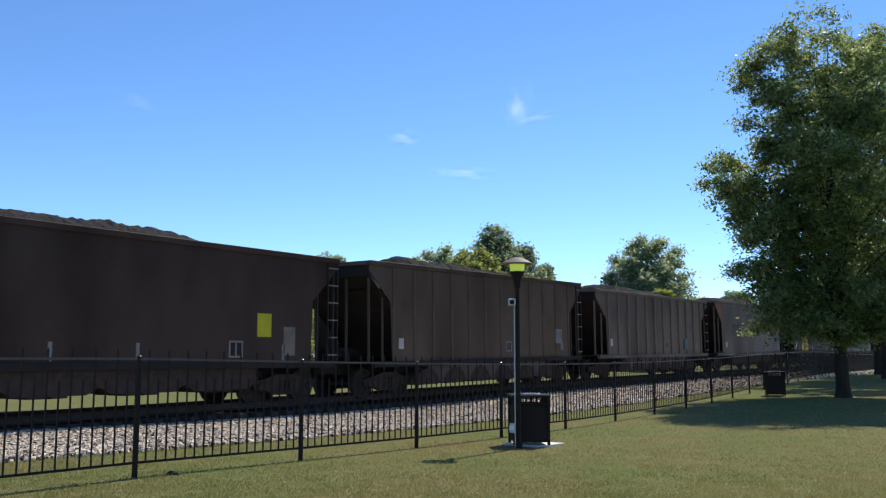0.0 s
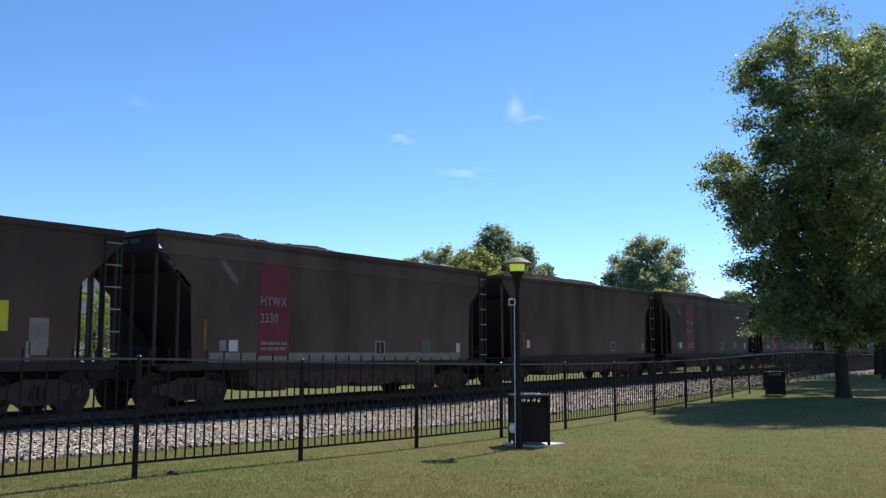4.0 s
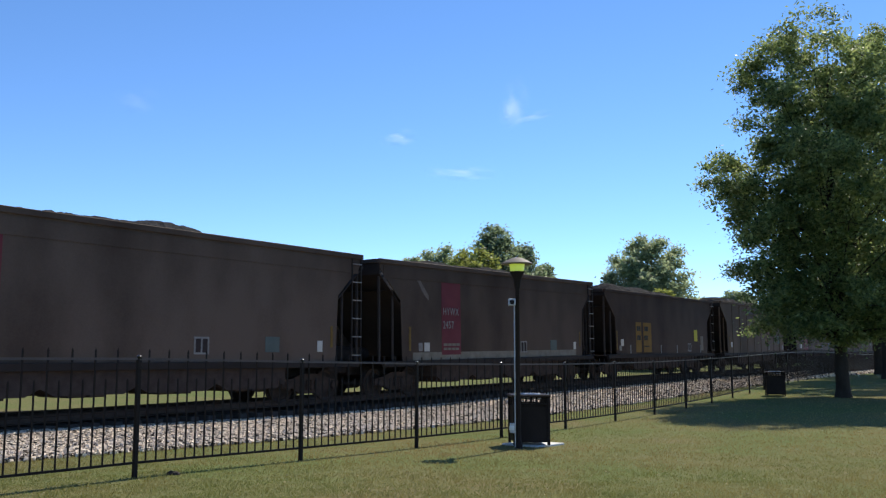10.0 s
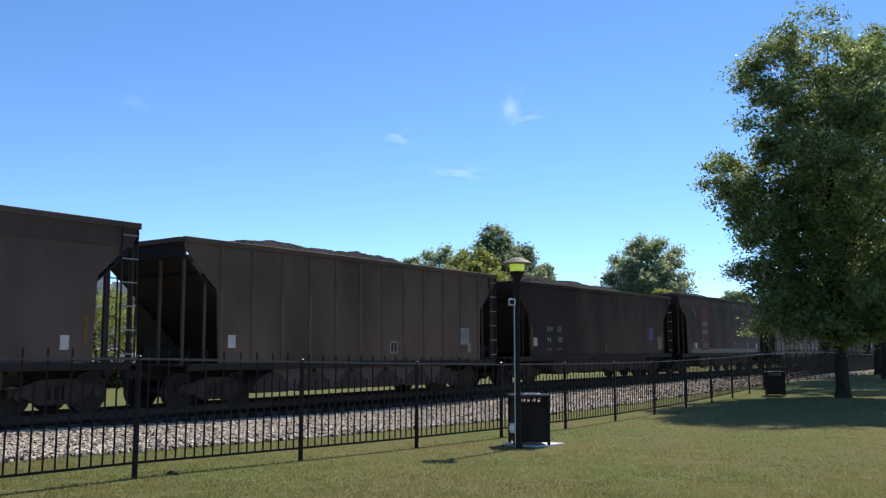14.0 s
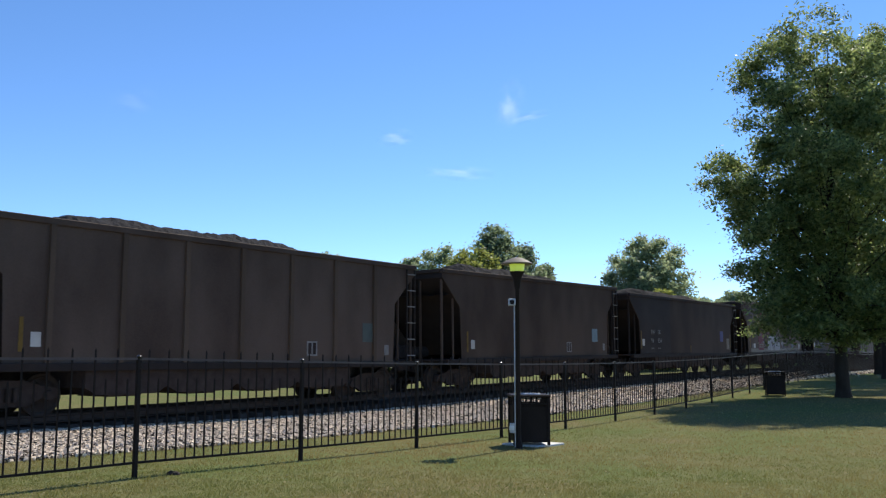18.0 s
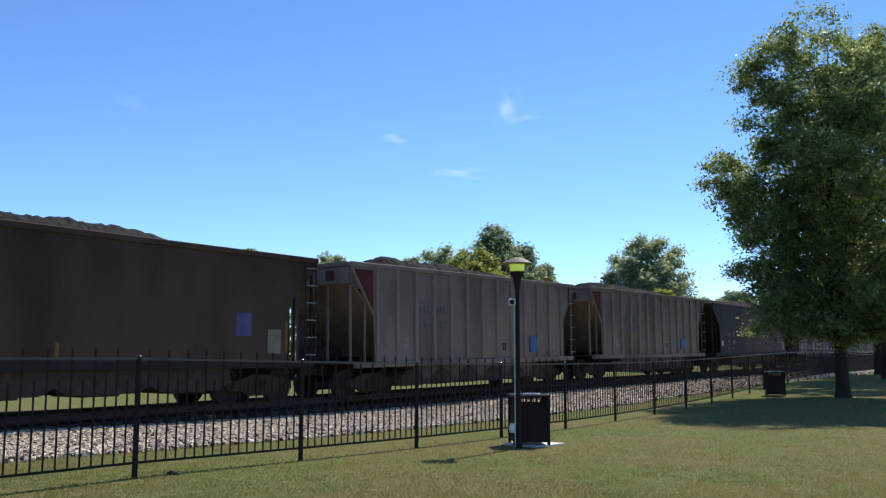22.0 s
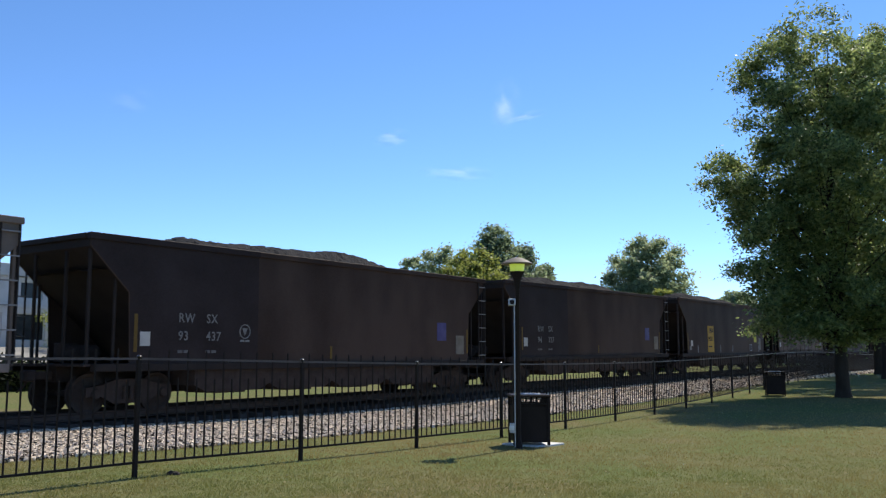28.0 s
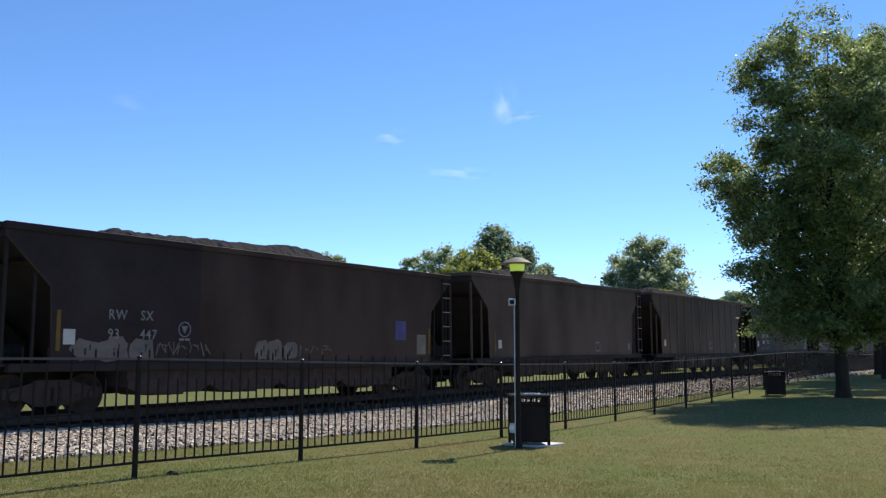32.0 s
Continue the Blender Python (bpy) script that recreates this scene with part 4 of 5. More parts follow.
def hopper_car(k, kind, length, paint, group, label, end_paint=None, ribs=0, top=3.9, rib_paint=None, rib_edge=2.0, cut=(0.24, 1.2), lip=0.30):
    """An open-top coal hopper with its trucks. The origin lies on the rail head below its middle; the -y side faces the lawn."""
    hl, sill = length / 2, 1.10
    car = thing("hopper_car", pose(0, 0, 0), label, "hopper car", group)
    key = (kind, length, paint.name, top)
    post_paint = paint if kind in ("ribbed", "plain") else M_SHADE_PAINT if kind == "dark" else M_POST
    # open end bays get near-black paint: their shade is in the colour
    end_paint = end_paint or (paint if paint is M_GREY else M_SHADE_PAINT)
    rib_depth = 0.035 if paint is M_TAUPE else 0.085
    cut_a, cut_b = cut
    for sy in (-1, 1):
        o = (sy * SIDE - 0.012, sy * SIDE + 0.012)
        part("side_sheet", shared(("side", sy) + key, lambda: Shape().prism(slab_outline(hl, top - 0.05, sill, 1.0, cut_a, cut_b), *o).mesh("side_sheet", paint)), None, car)
        part("top_chord", shared(("chord", sy) + key, lambda: Shape().box(-hl - 0.03, sy * SIDE - 0.07, top - 0.14, hl + 0.03, sy * SIDE + 0.07, top, 0.012).mesh("top_chord", paint)), None, car)
        part("side_sill", shared(("sill", sy) + key, lambda: Shape().box(-hl + 0.15, sy * SIDE - 0.09, sill - 0.14, hl - 0.15, sy * SIDE + 0.045, sill + 0.03, 0.01).mesh("side_sill", paint if paint is M_GREY or paint is M_DRAB else M_SHADE_PAINT)), None, car)
        for i in range(ribs):
            rx = -hl + rib_edge + (length - 2 * rib_edge) * i / (ribs - 1)
            ob = part("side_post", shared(("rib", sy, kind, paint.name, top), lambda: Shape().prism([(-0.06, sill + 0.03), (0.06, sill + 0.03), (0.06, top - 0.14), (-0.06, top - 0.14)], sy * (SIDE + 0.012), sy * (SIDE + rib_depth)).mesh("side_post", rib_paint or paint)), None, car)
            ob.location.x = rx
    for sx in (-1, 1):
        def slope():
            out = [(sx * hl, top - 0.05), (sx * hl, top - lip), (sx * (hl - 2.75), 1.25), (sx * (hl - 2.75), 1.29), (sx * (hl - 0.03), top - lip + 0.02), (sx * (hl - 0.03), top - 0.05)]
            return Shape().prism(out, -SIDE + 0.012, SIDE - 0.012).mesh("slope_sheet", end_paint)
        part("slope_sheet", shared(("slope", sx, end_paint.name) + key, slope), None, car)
        part("end_chord", shared(("endchord", sx) + key, lambda: Shape().box(sx * hl - 0.08, -SIDE + 0.07, top - 0.13, sx * hl + 0.08, SIDE - 0.07, top - 0.01, 0.012).mesh("end_chord", post_paint)), None, car)
        part("end_platform", shared(("deck", sx) + key, lambda: Shape().box(min(sx * hl, sx * (hl - 2.0)), -SIDE + 0.05, sill - 0.03, max(sx * hl, sx * (hl - 2.0)), SIDE - 0.05, sill + 0.02).mesh("end_platform", M_UNDER)), None, car)
        if sx < 0 and kind in ("smooth", "yellow"):
            part("end_stencil", shared(("endmark",) + key, lambda: Shape().box(-hl - 0.012, -0.95, top - 0.28, -hl - 0.002, -0.62, top - 0.18).box(-hl - 0.012, -0.5, top - 0.28, -hl - 0.002, -0.1, top - 0.18).mesh("end_stencil", M_STENCIL)), None, car)
        for py in (-1.5, -0.62, 0.62, 1.5):
            ob = part("end_post", shared(("endpost", kind, paint.name, top), lambda: Shape().box(-0.032, -0.035, sill, 0.032, 0.035, top - 0.12, 0.006).mesh("end_post", post_paint)), None, car)
            ob.location = (sx * (hl - 0.08), py, 0)
        for py in (-1.5, 1.5):
            ob = part("corner_brace", shared(("brace", kind, paint.name, top), lambda: Shape().box(-0.028, -0.028, sill, 0.028, 0.028, top - 0.95, 0.005).mesh("corner_brace", post_paint)), None, car)
            ob.location = (sx * (hl - 0.72), py, 0)
        ob = part("ladder", shared(("ladder", kind, paint.name, top), lambda: ladder_mesh(sill + 0.05, top - 0.15).mesh("ladder", M_GRAB)), None, car, "steel corner ladder")
        ob.location = (sx * (hl - 0.25), -sx * (SIDE + 0.05), 0)
        for i in range(RUNGS):
            rung = part("rung", shared(("rung",), lambda: Shape().box(-0.2, -0.03, -0.014, 0.2, 0.03, 0.014).mesh("rung", M_RUNG)), None, ob)
            rung.location.z = sill + 0.2 + (top - sill - 0.5) * i / (RUNGS - 1)
        cp = part("coupler", COUPLER, None, car)
        cp.location, cp.rotation_euler = (sx * (hl - 0.14), 0, 0), (0, 0, 0 if sx > 0 else math.pi)
        hs = part("air_hose", HOSE, None, cp)
        tx = sx * (hl - 1.5)
        truck = part("truck", BOLSTER, None, car)
        truck.location.x = tx
        for sy in (-1, 1):
            fr = part("side_frame", SIDE_FRAME, None, truck)
            fr.location, fr.rotation_euler = (0, sy * 1.02, 0), (0, 0, 0 if sy < 0 else math.pi)
        for ax in (-0.89, 0.89):
            ws = part("wheelset", WHEELSET, None, truck)
            ws.location = (ax, 0, 0.457)
            WHEELS.append((ws, k))
    part("centre_sill", shared(("centre", length), lambda: Shape().box(-hl + 0.2, -0.2, 0.72, hl - 0.2, 0.2, 1.08, 0.01).mesh("centre_sill", M_UNDER)), None, car)
    nb = 4 if kind != "ribbed" else 5
    span = length - 5.9
    for i in range(nb):
        bw = span / nb
        for sy in (-1, 1):
            y0, y1 = (-SIDE + 0.06, -0.22) if sy < 0 else (0.22, SIDE - 0.06)
            ob = part("hopper_bay", shared(("bay", kind, sy, round(bw, 3), paint.name), lambda: Shape().prism([(-bw * 0.5, 1.02), (bw * 0.5, 1.02), (bw * 0.44, 0.86), (bw * 0.10, 0.42), (-bw * 0.10, 0.42), (-bw * 0.44, 0.86)] if kind == "ribbed" else [(-bw * 0.5, 1.02), (bw * 0.5, 1.02), (bw * 0.5, 0.60), (bw * 0.36, 0.44), (-bw * 0.36, 0.44), (-bw * 0.5, 0.60)], y0, y1).mesh("hopper_bay", M_UNDER if kind != "ribbed" else M_SOOT)), None, car)
            ob.location.x = -span / 2 + bw * (i + 0.5)
            g0 = 0.50 if kind == "ribbed" else 0.39
            gate = part("discharge_gate", shared(("gate", round(bw, 3), sy, g0), lambda: Shape().box(-bw * 0.2, y0 + 0.1, g0, bw * 0.2, y1 - 0.05, g0 + 0.06, 0.01).tube((0, sy * (SIDE - 0.25), g0 + 0.03), (0, sy * (SIDE - 0.02), g0 + 0.03), 0.03, n=8).mesh("discharge_gate", M_UNDER)), None, ob)
    if kind == "ribbed":
        bw = span / nb
        for i in range(nb + 1):
            for sy in (-1, 1):
                y0, y1 = (-SIDE + 0.045, -0.3) if sy < 0 else (0.3, SIDE - 0.045)
                ob = part("outlet_chute", shared(("chute", sy, round(bw, 3)), lambda: Shape().prism([(-bw * 0.36, 0.36), (-bw * 0.42, 0.50), (-bw * 0.34, 0.66), (-bw * 0.22, 0.78), (-bw * 0.10, 0.86), (bw * 0.10, 0.87), (bw * 0.22, 0.80), (bw * 0.34, 0.64), (bw * 0.42, 0.46), (bw * 0.36, 0.36)], y0, y1).mesh("outlet_chute", M_UNDER)), None, car)
                ob.location.x = -span / 2 + bw * i
    part("brake_tank", shared(("tank",), lambda: Shape().tube((-0.45, -0.1, 0), (0.45, -0.1, 0), 0.2, n=16).box(-0.2, 0.25, -0.2, 0.2, 0.6, 0.25, 0.02).mesh("brake_tank", M_UNDER, True)), None, car).location = (-hl + 1.0, 0.35, 1.36)
    part("coal_load", shared(("coal", kind, length, top, k % 4), lambda: coal_heap(hl, top, 40 + k % 4)), None, car, "heaped black coal")
    return car


M_STENCIL = material("dim_stencil", (0.06, 0.055, 0.05), (0.10, 0.09, 0.085), rough=0.8, scale=5, bump=0.0)
# near-black, with the end bays' shade put into the base colour
M_SHADE_PAINT = material("shade_dark_paint", (0.020, 0.0150, 0.0130), (0.034, 0.0260, 0.0225), rough=0.8, scale=1.5, bump=0.06)
M_SOOT = material("sooty_hopper_paint", (0.064, 0.052, 0.046), (0.105, 0.087, 0.077), rough=0.8, scale=1.5, bump=0.06)
M_POST = material("dusty_end_post_paint", (0.034, 0.027, 0.024), (0.058, 0.047, 0.042), rough=0.8, scale=2.0, bump=0.05)
# paler than the ladder rails: sunlight on the rungs is in this colour
M_RUNG = material("sunlit_rung_steel", (0.16, 0.15, 0.145), (0.28, 0.265, 0.255), rough=0.6, metal=0.0, scale=5, bump=0.03, gloss=0.4)
M_GRAB = material("grab_iron", (0.022, 0.018, 0.016), (0.038, 0.031, 0.028), rough=0.7, metal=0.0, scale=5, bump=0.05)


def plate(car, name, u, z, w, h, mat, label="", lift=0.022):
    """A flat mark on the lawn side: u from the leading end, z above the rail, both to its middle."""
    hl, z = car["half"], z + 0.06
    s = Shape().box(u - hl - w / 2, -SIDE - lift, z - h / 2, u - hl + w / 2, -SIDE - 0.010, z + h / 2, 0.002)
    return part(name, s, mat, car, label)


def frame_mark(car, u, z, w=0.45, h=0.42):
    hl, z = car["half"], z + 0.06
    s = Shape()
    x0, x1, z0, z1, b = u - hl - w / 2, u - hl + w / 2, z - h / 2, z + h / 2, 0.045
    for a in ((x0, z0, x1, z0 + b), (x0, z1 - b, x1, z1), (x0, z0 + b, x0 + b, z1 - b), (x1 - b, z0 + b, x1, z1 - b), ((x0 + x1) / 2 - b / 2, z0 + b, (x0 + x1) / 2 + b / 2, z1 - b)):
        s.box(a[0], -SIDE - 0.024, a[1], a[2], -SIDE - 0.01, a[3])
    p = part("stencil_frame", s, M_DULLWHITE, car)
    part("stencil_ground", Shape().box(x0 + b, -SIDE - 0.018, z0 + b, x1 - b, -SIDE - 0.01, z1 - b), M_BLACK, p)


def lettering(car, text, u, z, size, mat, width=0.8, lift=0.03):
    cu = bpy.data.curves.new("lettering", "FONT")
    cu.body, cu.size, cu.extrude, cu.offset = text, size * 1.4, 0.003, 0.003
    cu.align_x, cu.resolution_u, cu.space_character = "LEFT", 2, 1.12
    cu.materials.append(mat)
    ob = new("lettering", cu)
    ob.parent = car
    ob.matrix_local = Matrix.Translation((u - car["half"], -SIDE - lift, z + 0.06)) @ Euler((radians(90), 0, 0)).to_matrix().to_4x4() @ Matrix.Diagonal((width, 1, 1, 1))
    return ob


def text_bars(car, u, z, n, w, mat, h=0.07, gap=0.04, lift=0.03):
    hl, z = car["half"], z + 0.06
    s = Shape()
    for i in range(n):
        a = u - hl + i * (w / n)
        s.box(a, -SIDE - lift, z, a + w / n - gap, -SIDE - 0.01, z + h)
    part("stencil_bars", s, mat, car)


# kind, paint, trailing-end place at 0 s, writing
G = "coal train"


def smooth_red(k, length, text, band=False, graffiti=False):
    car = hopper_car(k, "smooth", length, M_BROWN, G, "weathered brown smooth-sided coal hopper with a red panel, loaded with coal", top=4.23, lip=0.48)
    car["half"] = length / 2
    v = 3.7
    plate(car, "red_panel", v, 2.48, 1.1, 2.5, M_RED, "faded red panel", 0.018)
    plate(car, "top_plate", length / 2, 3.78, length - 0.3, 0.36, M_BROWN, "", 0.03)
    a, b = text
    if a:
        lettering(car, a, v - 0.49, 2.53, 0.25, M_DULLWHITE)
        lettering(car, b, v - 0.49, 2.09, 0.25, M_DULLWHITE)
    else:
        text_bars(car, v - 0.4, 2.53, 4, 0.85, M_CREAM, 0.25)
        text_bars(car, v - 0.4, 2.09, 4, 0.8, M_CREAM, 0.25)
    text_bars(car, v - 0.45, 1.52, 4, 0.95, M_CREAM, 0.08)
    text_bars(car, v - 0.45, 1.38, 4, 0.9, M_CREAM, 0.08)
    plate(car, "placard", 2.34, 1.49, 0.28, 0.28, M_WHITE)
    plate(car, "placard", 2.0, 1.49, 0.2, 0.26, M_DULLWHITE)
    plate(car, "route_card", length - 3.5, 1.51, 0.5, 0.4, M_TEAL)
    plate(car, "placard", length - 1.72, 1.48, 0.2, 0.3, M_WHITE)
    plate(car, "reflector", 1.45, 1.75, 0.09, 0.75, M_YELLOW_OLD)
    plate(car, "reflector", length - 1.25, 1.75, 0.09, 0.6, M_YELLOW_OLD)
    frame_mark(car, length - 5.8, 1.46)
    s = Shape().prism([(1.72 - length / 2, 3.80), (1.84 - length / 2, 3.84), (2.46 - length / 2, 3.18), (2.44 - length / 2, 3.04), (2.2 - length / 2, 3.22)], -SIDE - 0.016, -SIDE - 0.012)
    part("worn_streak", s, M_CREAM_DIM, car, "pale worn streak")
    if band:
        plate(car, "bottom_band", length / 2, 1.20, length - 3.2, 0.24, M_CREAM, "pale stripe along the sill", 0.016)
    if graffiti:
        block_tag(car, 5.1, 1.27, 3.0, 0.98)
        scribble(car, 3.85, 1.66, 0.8, 0.4, 9)
        scribble(car, 8.75, 1.55, 1.2, 0.32, 10)
    return car


def tag_paint(car, u, z, w, h, seed, paint=None):
    """Bubble letters in white spray paint, with dark outlines between."""
    r = np.random.RandomState(seed)
    n = max(3, int(w / 0.62))
    for i in range(n):
        a = u - car["half"] + w * (i + 0.5) / n
        ww, hh = w / n * 0.52, h * r.uniform(0.42, 0.55)
        tilt = r.uniform(-0.2, 0.2)
        out = []
        for j in range(14):
            t = 2 * math.pi * j / 14
            q = 1 + 0.16 * math.sin(3 * t + r.uniform(0, 6))
            c = abs(math.cos(t)) ** 0.7 * math.copysign(1, math.cos(t)) * ww * q
            s = abs(math.sin(t)) ** 0.7 * math.copysign(1, math.sin(t)) * hh * q
            out.append((a + c + tilt * s, z + s))
        g = part("spray_paint", Shape().prism(out, -SIDE - 0.02 - 0.002 * (i % 2), -SIDE - 0.011), paint or M_SPRAY, car, "white spray-painted bubble shape")
        part("outline", Shape().box(a - 0.03, -SIDE - 0.028, z - hh * 0.55, a + 0.015, -SIDE - 0.018, z + hh * 0.1).box(a + ww * 0.25, -SIDE - 0.028, z - hh * 0.1, a + ww * 0.32, -SIDE - 0.018, z + hh * 0.5), M_BLACK, g)


def block_tag(car, u, z, w, h):
    """Large pale spray-painted letters that lean on one another, with dark seams, and a crescent beside them."""
    x = u - car["half"]
    for k, out in enumerate((
        ((0, 0.25), (0.03, 0), (0.37, 0), (0.38, 0.35), (0.33, 0.62), (0.22, 0.72), (0.08, 0.70), (0.02, 0.5)),
        ((0.08, 0.74), (0.24, 0.76), (0.345, 0.66), (0.37, 0.92), (0.2, 1.0), (0.1, 0.95)),
        ((0.39, 0.42), (0.36, 0.66), (0.38, 0.93), (0.56, 0.90), (0.56, 0.62), (0.5, 0.42)),
        ((0.40, 0), (0.46, 0), (0.455, 0.36), (0.405, 0.36)),
        ((0.50, 0), (0.76, 0), (0.78, 0.55), (0.745, 0.92), (0.575, 0.90), (0.585, 0.5), (0.52, 0.36)),
        ((0.785, 0), (0.95, 0), (0.93, 0.78), (1.0, 0.92), (0.9, 0.9), (0.86, 0.96), (0.79, 0.93)),
        ((1.03, 0.58), (1.06, 0.36), (1.12, 0.26), (1.17, 0.34), (1.205, 0.56), (1.20, 0.80), (1.17, 0.64), (1.10, 0.54)),
    )):
        part("spray_paint", Shape().prism([(x + w * a, z + h * b) for a, b in out], -SIDE - 0.019, -SIDE - 0.011), M_SPRAY, car, "pale spray-painted letter shape")
    seams = Shape()
    for a, b, c, d in ((0.30, 0.55, 0.34, 0.30), (0.64, 0.32, 0.73, 0.34), (0.70, 0.34, 0.72, 0.62), (0.84, 0.55, 0.85, 0.95), (0.87, 0.52, 0.875, 0.95)):
        seams.tube((x + w * a, -SIDE - 0.02, z + h * b), (x + w * c, -SIDE - 0.02, z + h * d), 0.022, n=5)
    part("spray_outline", seams, M_BLACK, car, "dark spray-painted outline")


def scribble(car, u, z, w, h, seed, paint=None):
    r = np.random.RandomState(seed)
    s = Shape()
    x, n = u - car["half"], max(3, int(w / 0.17))
    for i in range(n):
        # each letter: a crooked stroke of four or five short pieces
        x0, last = x + w * i / n, None
        for j in range(r.randint(4, 6)):
            p = (x0 + w / n * r.uniform(-0.1, 1.0), -SIDE - 0.016, z + h * r.uniform(-0.5, 0.5))
            if last:
                s.tube(last, p, 0.013, n=4)
            last = p
    part("spray_scrawl", s, paint or M_SPRAY, car, "thin white spray-paint scrawl")


M_CREAM_DIM = material("dust_streak", (0.12, 0.10, 0.085), (0.19, 0.16, 0.135), rough=0.8, scale=3, bump=0.02)
M_SPRAY = material("spray_paint_white", (0.20, 0.195, 0.19), (0.33, 0.32, 0.31), rough=0.6, scale=2, bump=0.02)
M_YELLOW_OLD = material("faded_reflector", (0.12, 0.07, 0.014), (0.19, 0.115, 0.024), rough=0.6, scale=4, bump=0.02)
M_TEAL_BRIGHT = material("teal_placard", (0.085, 0.135, 0.14), (0.12, 0.175, 0.175), rough=0.6, scale=4, bump=0.02)
M_SKYBLUE = material("pale_blue_placard", (0.15, 0.215, 0.25), (0.20, 0.275, 0.31), rough=0.6, scale=4, bump=0.02)
M_DARKTEXT = material("dark_stencil", (0.075, 0.062, 0.054), (0.12, 0.098, 0.085), rough=0.7, scale=6, bump=0.0)
M_DULLWHITE = material("weathered_white_paint", (0.17, 0.16, 0.15), (0.28, 0.265, 0.25), rough=0.7, scale=5, bump=0.02)


def dark_front(k, length, text, emblem=False, card=M_PURPLE, graffiti=False):
    car = hopper_car(k, "dark", length, M_SLATE, G, "dark brown coal hopper with a black leading third, loaded with coal", end_paint=M_SHADE_PAINT, top=3.95)
    hl = car["half"] = length / 2
    out = [(-hl + 0.02, 3.80), (-hl + 0.02, 3.68), (-hl + 1.02, 2.72), (-hl + 1.1, 1.14), (-hl + 4.85, 1.14), (-hl + 4.85, 3.80)]
    part("black_panel", Shape().prism(out, -SIDE - 0.017, -SIDE - 0.012), M_BLACK, car, "black painted leading third")
    part("black_chord", Shape().box(-hl - 0.034, -SIDE - 0.074, 3.805, -hl + 4.85, -SIDE + 0.074, 3.954, 0.01), M_BLACK, car, "black painted top chord")
    a, b = text
    v = 2.36
    if a:
        for i, (p, q) in enumerate(zip(a.split(), b.split())):
            lettering(car, p, v + 0.82 * i, 2.02, 0.22, M_DULLWHITE, 0.9)
            lettering(car, q, v + 0.82 * i, 1.60, 0.22, M_DULLWHITE, 0.9)
    else:
        for z in (2.02, 1.60):
            text_bars(car, v, z, 2, 0.5, M_DULLWHITE, 0.22)
            text_bars(car, v + 0.82, z, 2, 0.5, M_DULLWHITE, 0.22)
    text_bars(car, v, 1.3, 2, 0.35, M_BLACKTEXT, 0.07)
    text_bars(car, v + 0.82, 1.3, 2, 0.35, M_BLACKTEXT, 0.07)
    plate(car, "placard", 1.46, 1.62, 0.27, 0.32, M_WHITE)
    plate(car, "route_card", length - 2.6, 2.0, 0.5, 0.58, card)
    plate(car, "stencil_panel", length - 1.55, 1.58, 0.46, 0.62, M_CREAM, "cream painted panel")
    plate(car, "reflector", 1.21, 1.75, 0.09, 0.85, M_YELLOW_OLD)
    plate(car, "reflector", length - 1.12, 1.7, 0.09, 0.8, M_YELLOW_OLD)
    plate(car, "reflector", 7.6, 1.32, 0.08, 0.34, M_YELLOW_OLD)
    if emblem:
        s, e = Shape(), Shape()
        for j in range(20):
            t0, t1 = 2 * math.pi * j / 20, 2 * math.pi * (j + 1) / 20
            s.tube((v + 2.05 - hl + 0.17 * math.cos(t0), -SIDE - 0.022, 1.9 + 0.17 * math.sin(t0)), (v + 2.05 - hl + 0.17 * math.cos(t1), -SIDE - 0.022, 1.9 + 0.17 * math.sin(t1)), 0.015, n=4)
        m = part("emblem_ring", s, M_DULLWHITE, car, "white ring emblem")
        e.prism([(v + 1.96 - hl, 1.98), (v + 2.14 - hl, 1.98), (v + 2.05 - hl, 1.80)], -SIDE - 0.024, -SIDE - 0.018)
        part("emblem_wedge", e, M_DULLWHITE, m)
        text_bars(car, v + 1.9, 1.58, 2, 0.34, M_DULLWHITE, 0.05)
    if graffiti:
        tag_paint(car, 1.5, 1.42, 2.1, 0.5, 21, M_CREAM_DIM)
        scribble(car, 3.6, 1.45, 1.6, 0.34, 22, M_CREAM_DIM)
        tag_paint(car, 6.6, 1.42, 1.5, 0.5, 23, M_CREAM_DIM)
        scribble(car, 8.2, 1.42, 1.35, 0.32, 24, M_CREAM_DIM)
    return car


M_BLACKTEXT = material("faint_stencil", (0.10, 0.09, 0.09), (0.16, 0.15, 0.14), rough=0.7, scale=5, bump=0.0)


